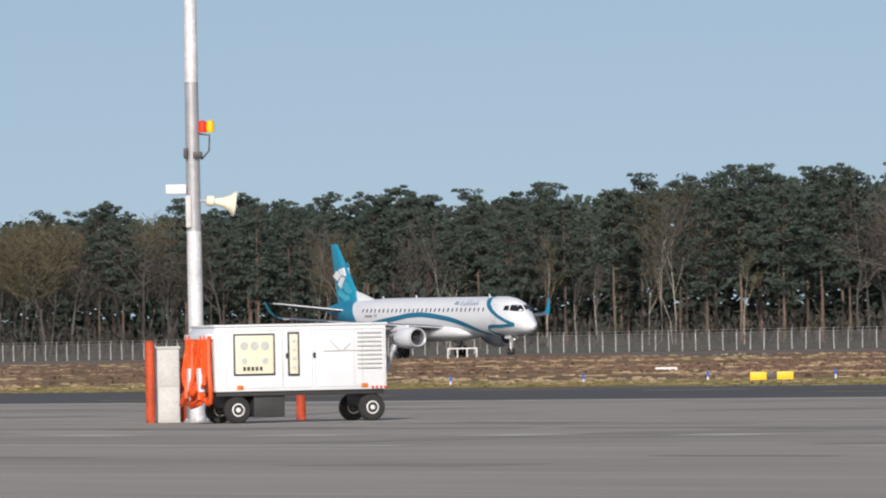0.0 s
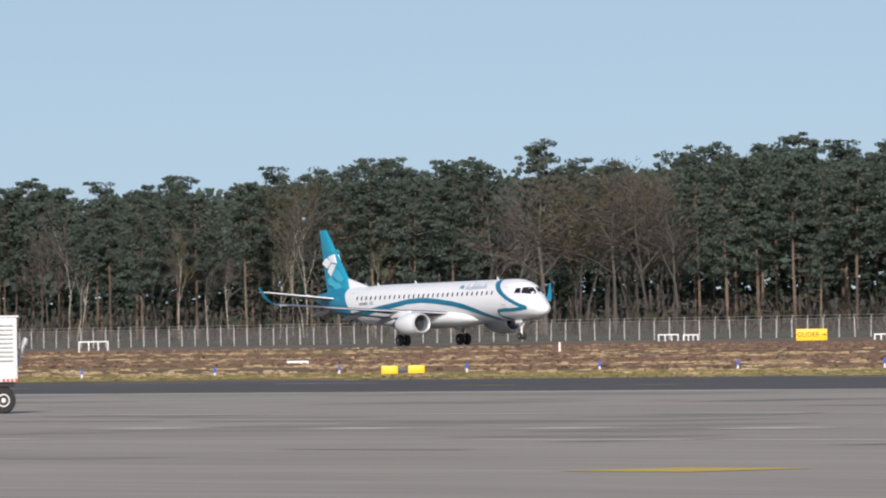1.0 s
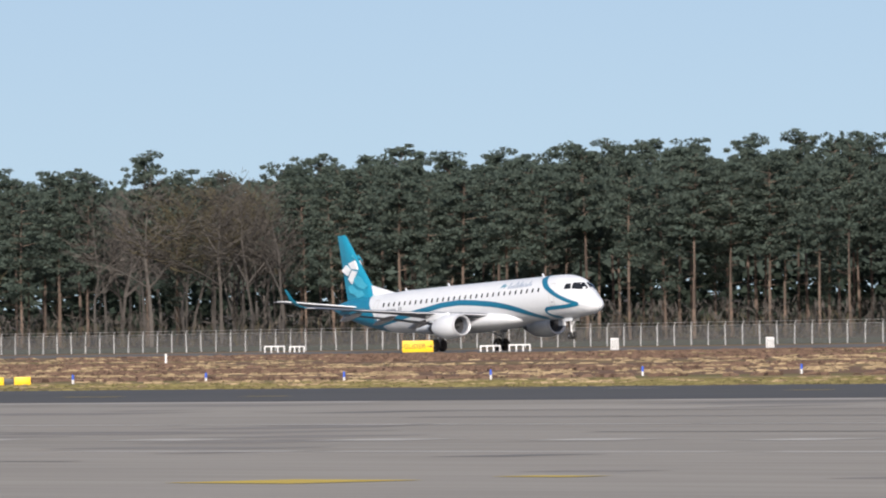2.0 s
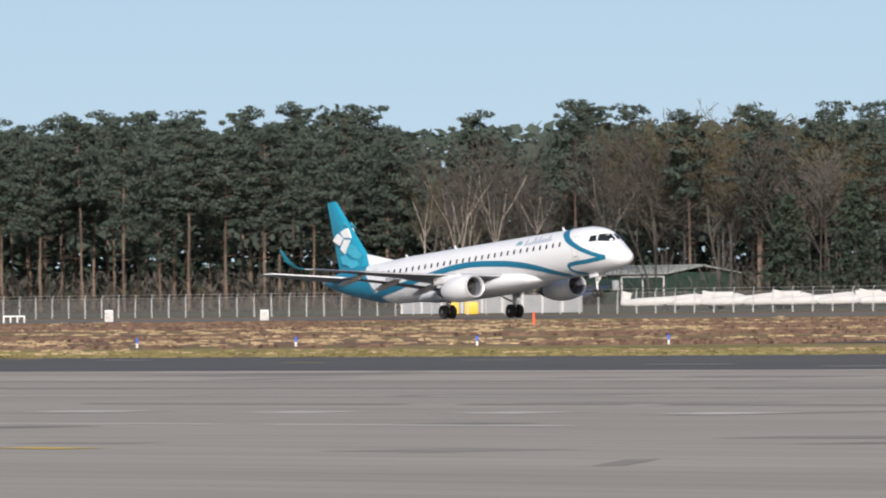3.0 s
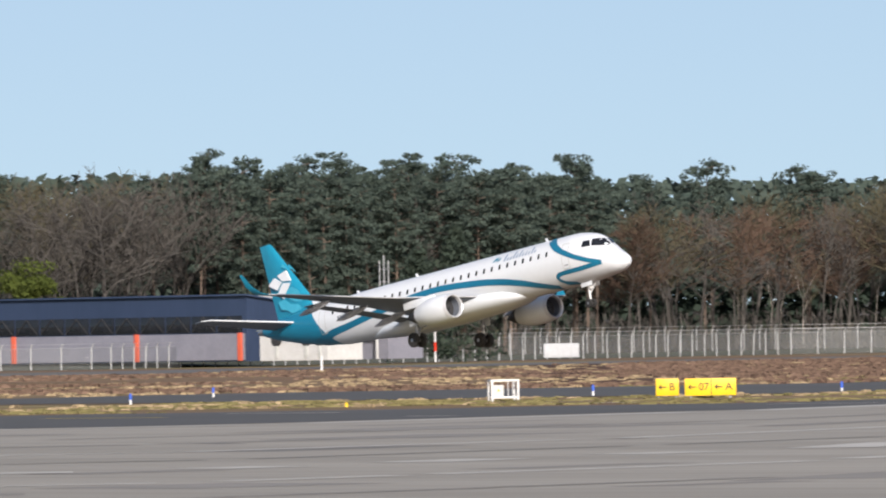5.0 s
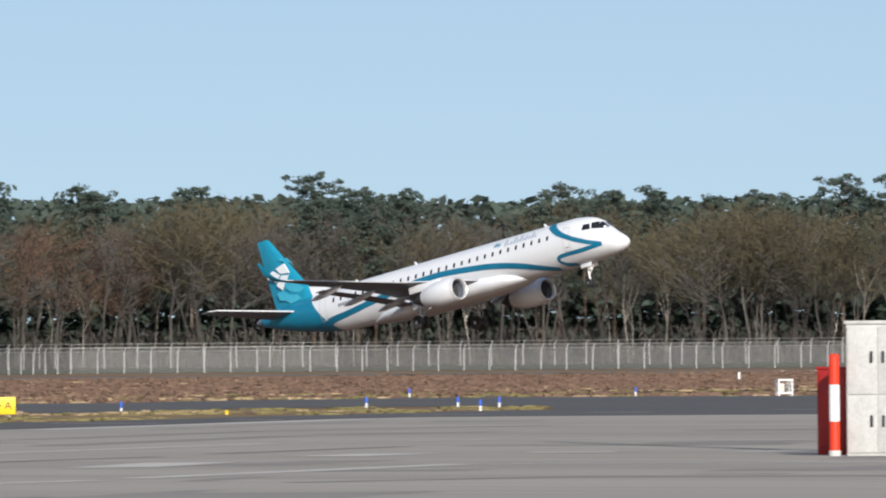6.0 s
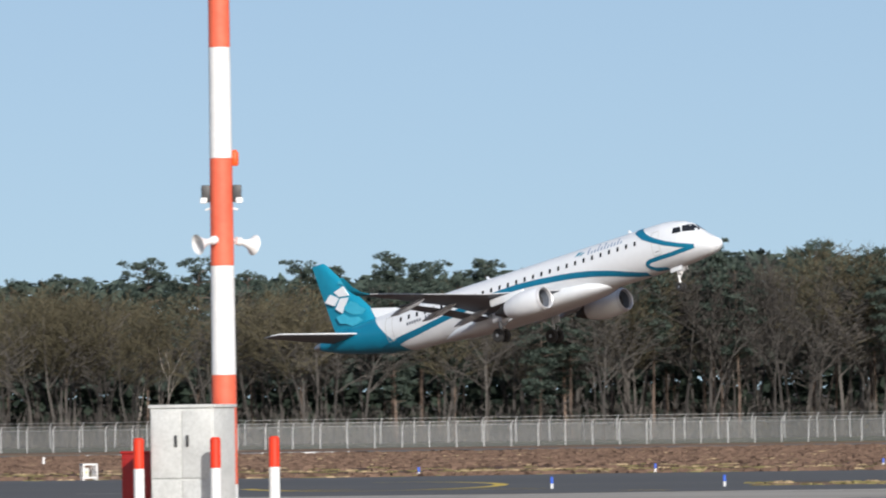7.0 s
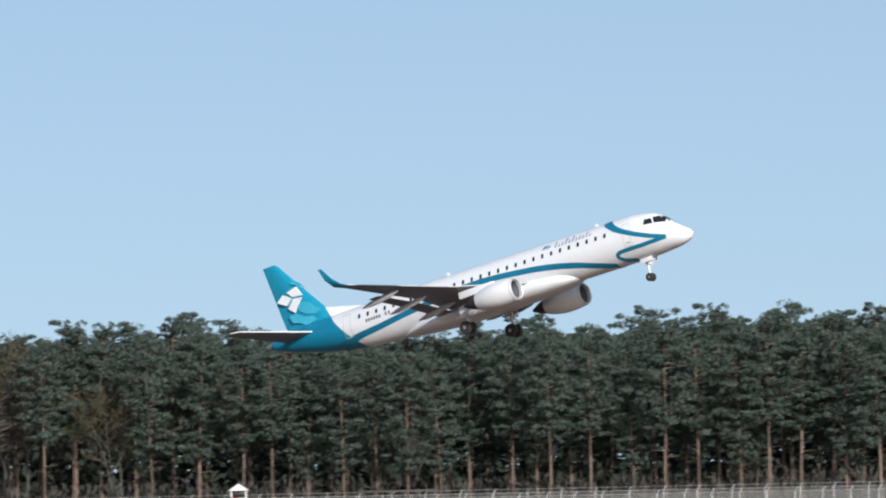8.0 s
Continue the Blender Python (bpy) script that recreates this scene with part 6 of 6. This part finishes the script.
def screen(b0, b1, y, h):
    s = empty("tarp_screen", Matrix(), "pale grey tarpaulin screen on posts beside the gliders", "screen")
    n = 9
    for i in range(n):
        p, q = spot(b0 + (b1 - b0) * i / n, y, 0.1), spot(b0 + (b1 - b0) * (i + 0.92) / n, y, 0.1)
        bm = bmesh.new()
        d = q - p
        box(bm, (p + q) / 2 + Vector((0, 0, h / 2)), (d.length, 0.08, h), 0.02, Matrix.Rotation(math.atan2(d.y, d.x), 4, "Z"))
        part("sheet", bm, TARP, s, smooth=False)
        bm = bmesh.new()
        rod(bm, p + Vector((0, -0.1, 0)), p + Vector((0, -0.1, h + 0.08)), 0.06, 0.06, 8)
        part("post", bm, PAINT_WHITE, s)


screen(-52.9, -51.85, 512, 1.5)
for b, w in ((-52.61, 1.1), (-52.5, 1.15)):
    bm = bmesh.new()
    box(bm, (0, 0, 0.5), (w, 0.9, 1.0), 0.08)
    box(bm, (0, 0, 1.02), (w * 0.96, 0.9, 0.06), 0.02)
    o = tagged(link("storage_bin", bm, YELLOW), "yellow storage bin beside the screen", "bin")
    o.matrix_world = facing(spot(b, 509, 0.05))


def pole(name, b, y, h, label, category="pole"):
    p = empty(name, Matrix.Translation(spot(b, y, 0.2)), label, category)
    bm = bmesh.new()
    rod(bm, (0, 0, 0), (0, 0, h), 0.07, 0.05, 10)
    part("post", bm, PAINT_WHITE if name == "windsock" else GALV, p)
    return p


lp = pole("lamp_post", -49.04, 524, 4.2, "thin grey lamp post with a white globe", "lamp post")
bm = bmesh.new()
spin(bm, [(4.15, 0.06), (4.25, 0.2), (4.5, 0.22), (4.6, 0.1)], (0, 0, 0), "z", 14)
part("lamp", bm, PAINT_WHITE, lp)
sg = pole("board_pole", -47.75, 545, 7.3, "pole with a white square board", "sign pole")
bm = bmesh.new()
box(bm, (0, -0.08, 7.1), (0.62, 0.06, 0.9), 0.02, Matrix.Rotation(radians(47), 4, "Z"))
part("board", bm, PAINT_WHITE, sg, "white board")
ae = pole("aerial_pole", -45.32, 556, 8.5, "thin antenna pole with short arms", "antenna")
for z in (6.4, 7.4):
    bm = bmesh.new()
    rod(bm, (-0.5, 0, z), (0.5, 0, z), 0.03, 0.03, 6)
    for x in (-0.5, 0.5):
        rod(bm, (x, 0, z - 0.4), (x, 0, z + 0.7), 0.05, 0.05, 6)
    part("arm", bm, GALV, ae)
ws = pole("windsock", -45.03, 530, 6.2, "red and white windsock on a banded pole", "windsock")
for i in range(4):
    bm = bmesh.new()
    rod(bm, (0, 0, 0.8 + i * 1.5), (0, 0, 1.5 + i * 1.5), 0.085, 0.08, 10)
    part("band", bm, PAINT_RED, ws, "red band")
prev = Vector((0.05, 0, 6.5))
for i in range(4):
    bm = bmesh.new()
    q = prev + Vector((0.16, -0.02, -0.28 - 0.05 * i))
    rod(bm, prev, q, 0.36 - 0.05 * i, 0.32 - 0.05 * i, 14)
    part("sock_ring", bm, PAINT_RED if i % 2 == 0 else PAINT_WHITE, ws, "striped cloth ring of the windsock")
    prev = q


def kiosk():
    b = -33.0
    p = at(b, (edge(E_FENCE, b) + 22) / math.cos(radians(b)), edge(RISE, b) + 0.95)
    k = empty("guard_hut", facing(p), "small white and red chequered hut with a pyramid roof", "hut")
    for i in range(2):
        for j in range(2):
            bm = bmesh.new()
            box(bm, (-0.37 + 0.75 * i, 0, 0.3 + 0.55 * j), (0.74, 1.4, 0.54), 0.01)
            part("panel", bm, PAINT_RED if (i + j) % 2 else PAINT_WHITE, k)
    bm = bmesh.new()
    box(bm, (0, 0, -0.52), (1.5, 1.4, 1.08), 0.02)
    part("plinth", bm, CAB_GREY, k, "grey concrete plinth")
    for x in (-0.68, 0.68):
        for y in (-0.62, 0.62):
            bm = bmesh.new()
            box(bm, (x, y, 1.45), (0.12, 0.12, 0.7), 0.01)
            part("post", bm, PAINT_WHITE, k)
    bm = bmesh.new()
    box(bm, (0, 0, 1.45), (1.2, 1.1, 0.66), 0.02)
    part("window", bm, GLASS_DARK, k)
    bm = bmesh.new()
    for i, (u, v) in enumerate((((-0.95, -0.9), (0.95, -0.9)), ((0.95, -0.9), (0.95, 0.9)), ((0.95, 0.9), (-0.95, 0.9)), ((-0.95, 0.9), (-0.95, -0.9)))):
        f = bm.faces.new([bm.verts.new((*u, 1.8)), bm.verts.new((*v, 1.8)), bm.verts.new((0, 0, 2.45))])
        f.material_index = i % 2
    part("roof", bm, [PAINT_WHITE, PAINT_RED], k, "red and white pyramid roof", smooth=False)


kiosk()
pg = empty("pergola", facing(at(-32.08, (edge(E_FENCE, -32.08) + 22) / math.cos(radians(32.08)), 1.2)), "low dark timber frame beside the fence", "pergola")
for i in range(6):
    bm = bmesh.new()
    box(bm, (-3.4 + i * 1.36, 0, 0.75), (0.14, 0.14, 1.5), 0.01)
    part("post", bm, DARK, pg)
bm = bmesh.new()
box(bm, (0, 0, 1.55), (7.2, 0.2, 0.14), 0.01)
part("beam", bm, DARK, pg)


def motions():
    walk(plane, [(t, Matrix.Translation((x, y, z)) @ Matrix.Rotation(radians(h), 4, "Z") @ Matrix.Rotation(radians(-p), 4, "Y") @ Matrix.Rotation(radians(-r), 4, "X")) for t, x, y, z, h, p, r in TAKE_OFF])
    for wg, side in plane_wings:
        rows = []
        for t, flex in ((0, 0.0), (1.7, 0.3), (3.0, 1.5), (4.0, 2.1), (5.2, 2.2), (8, 2.3)):
            hinge = Matrix.Translation((0, side * 1.5, 1.8))
            rows.append((t, hinge @ Matrix.Rotation(radians(flex * side), 4, "X") @ hinge.inverted()))
        walk(wg, rows)


motions()
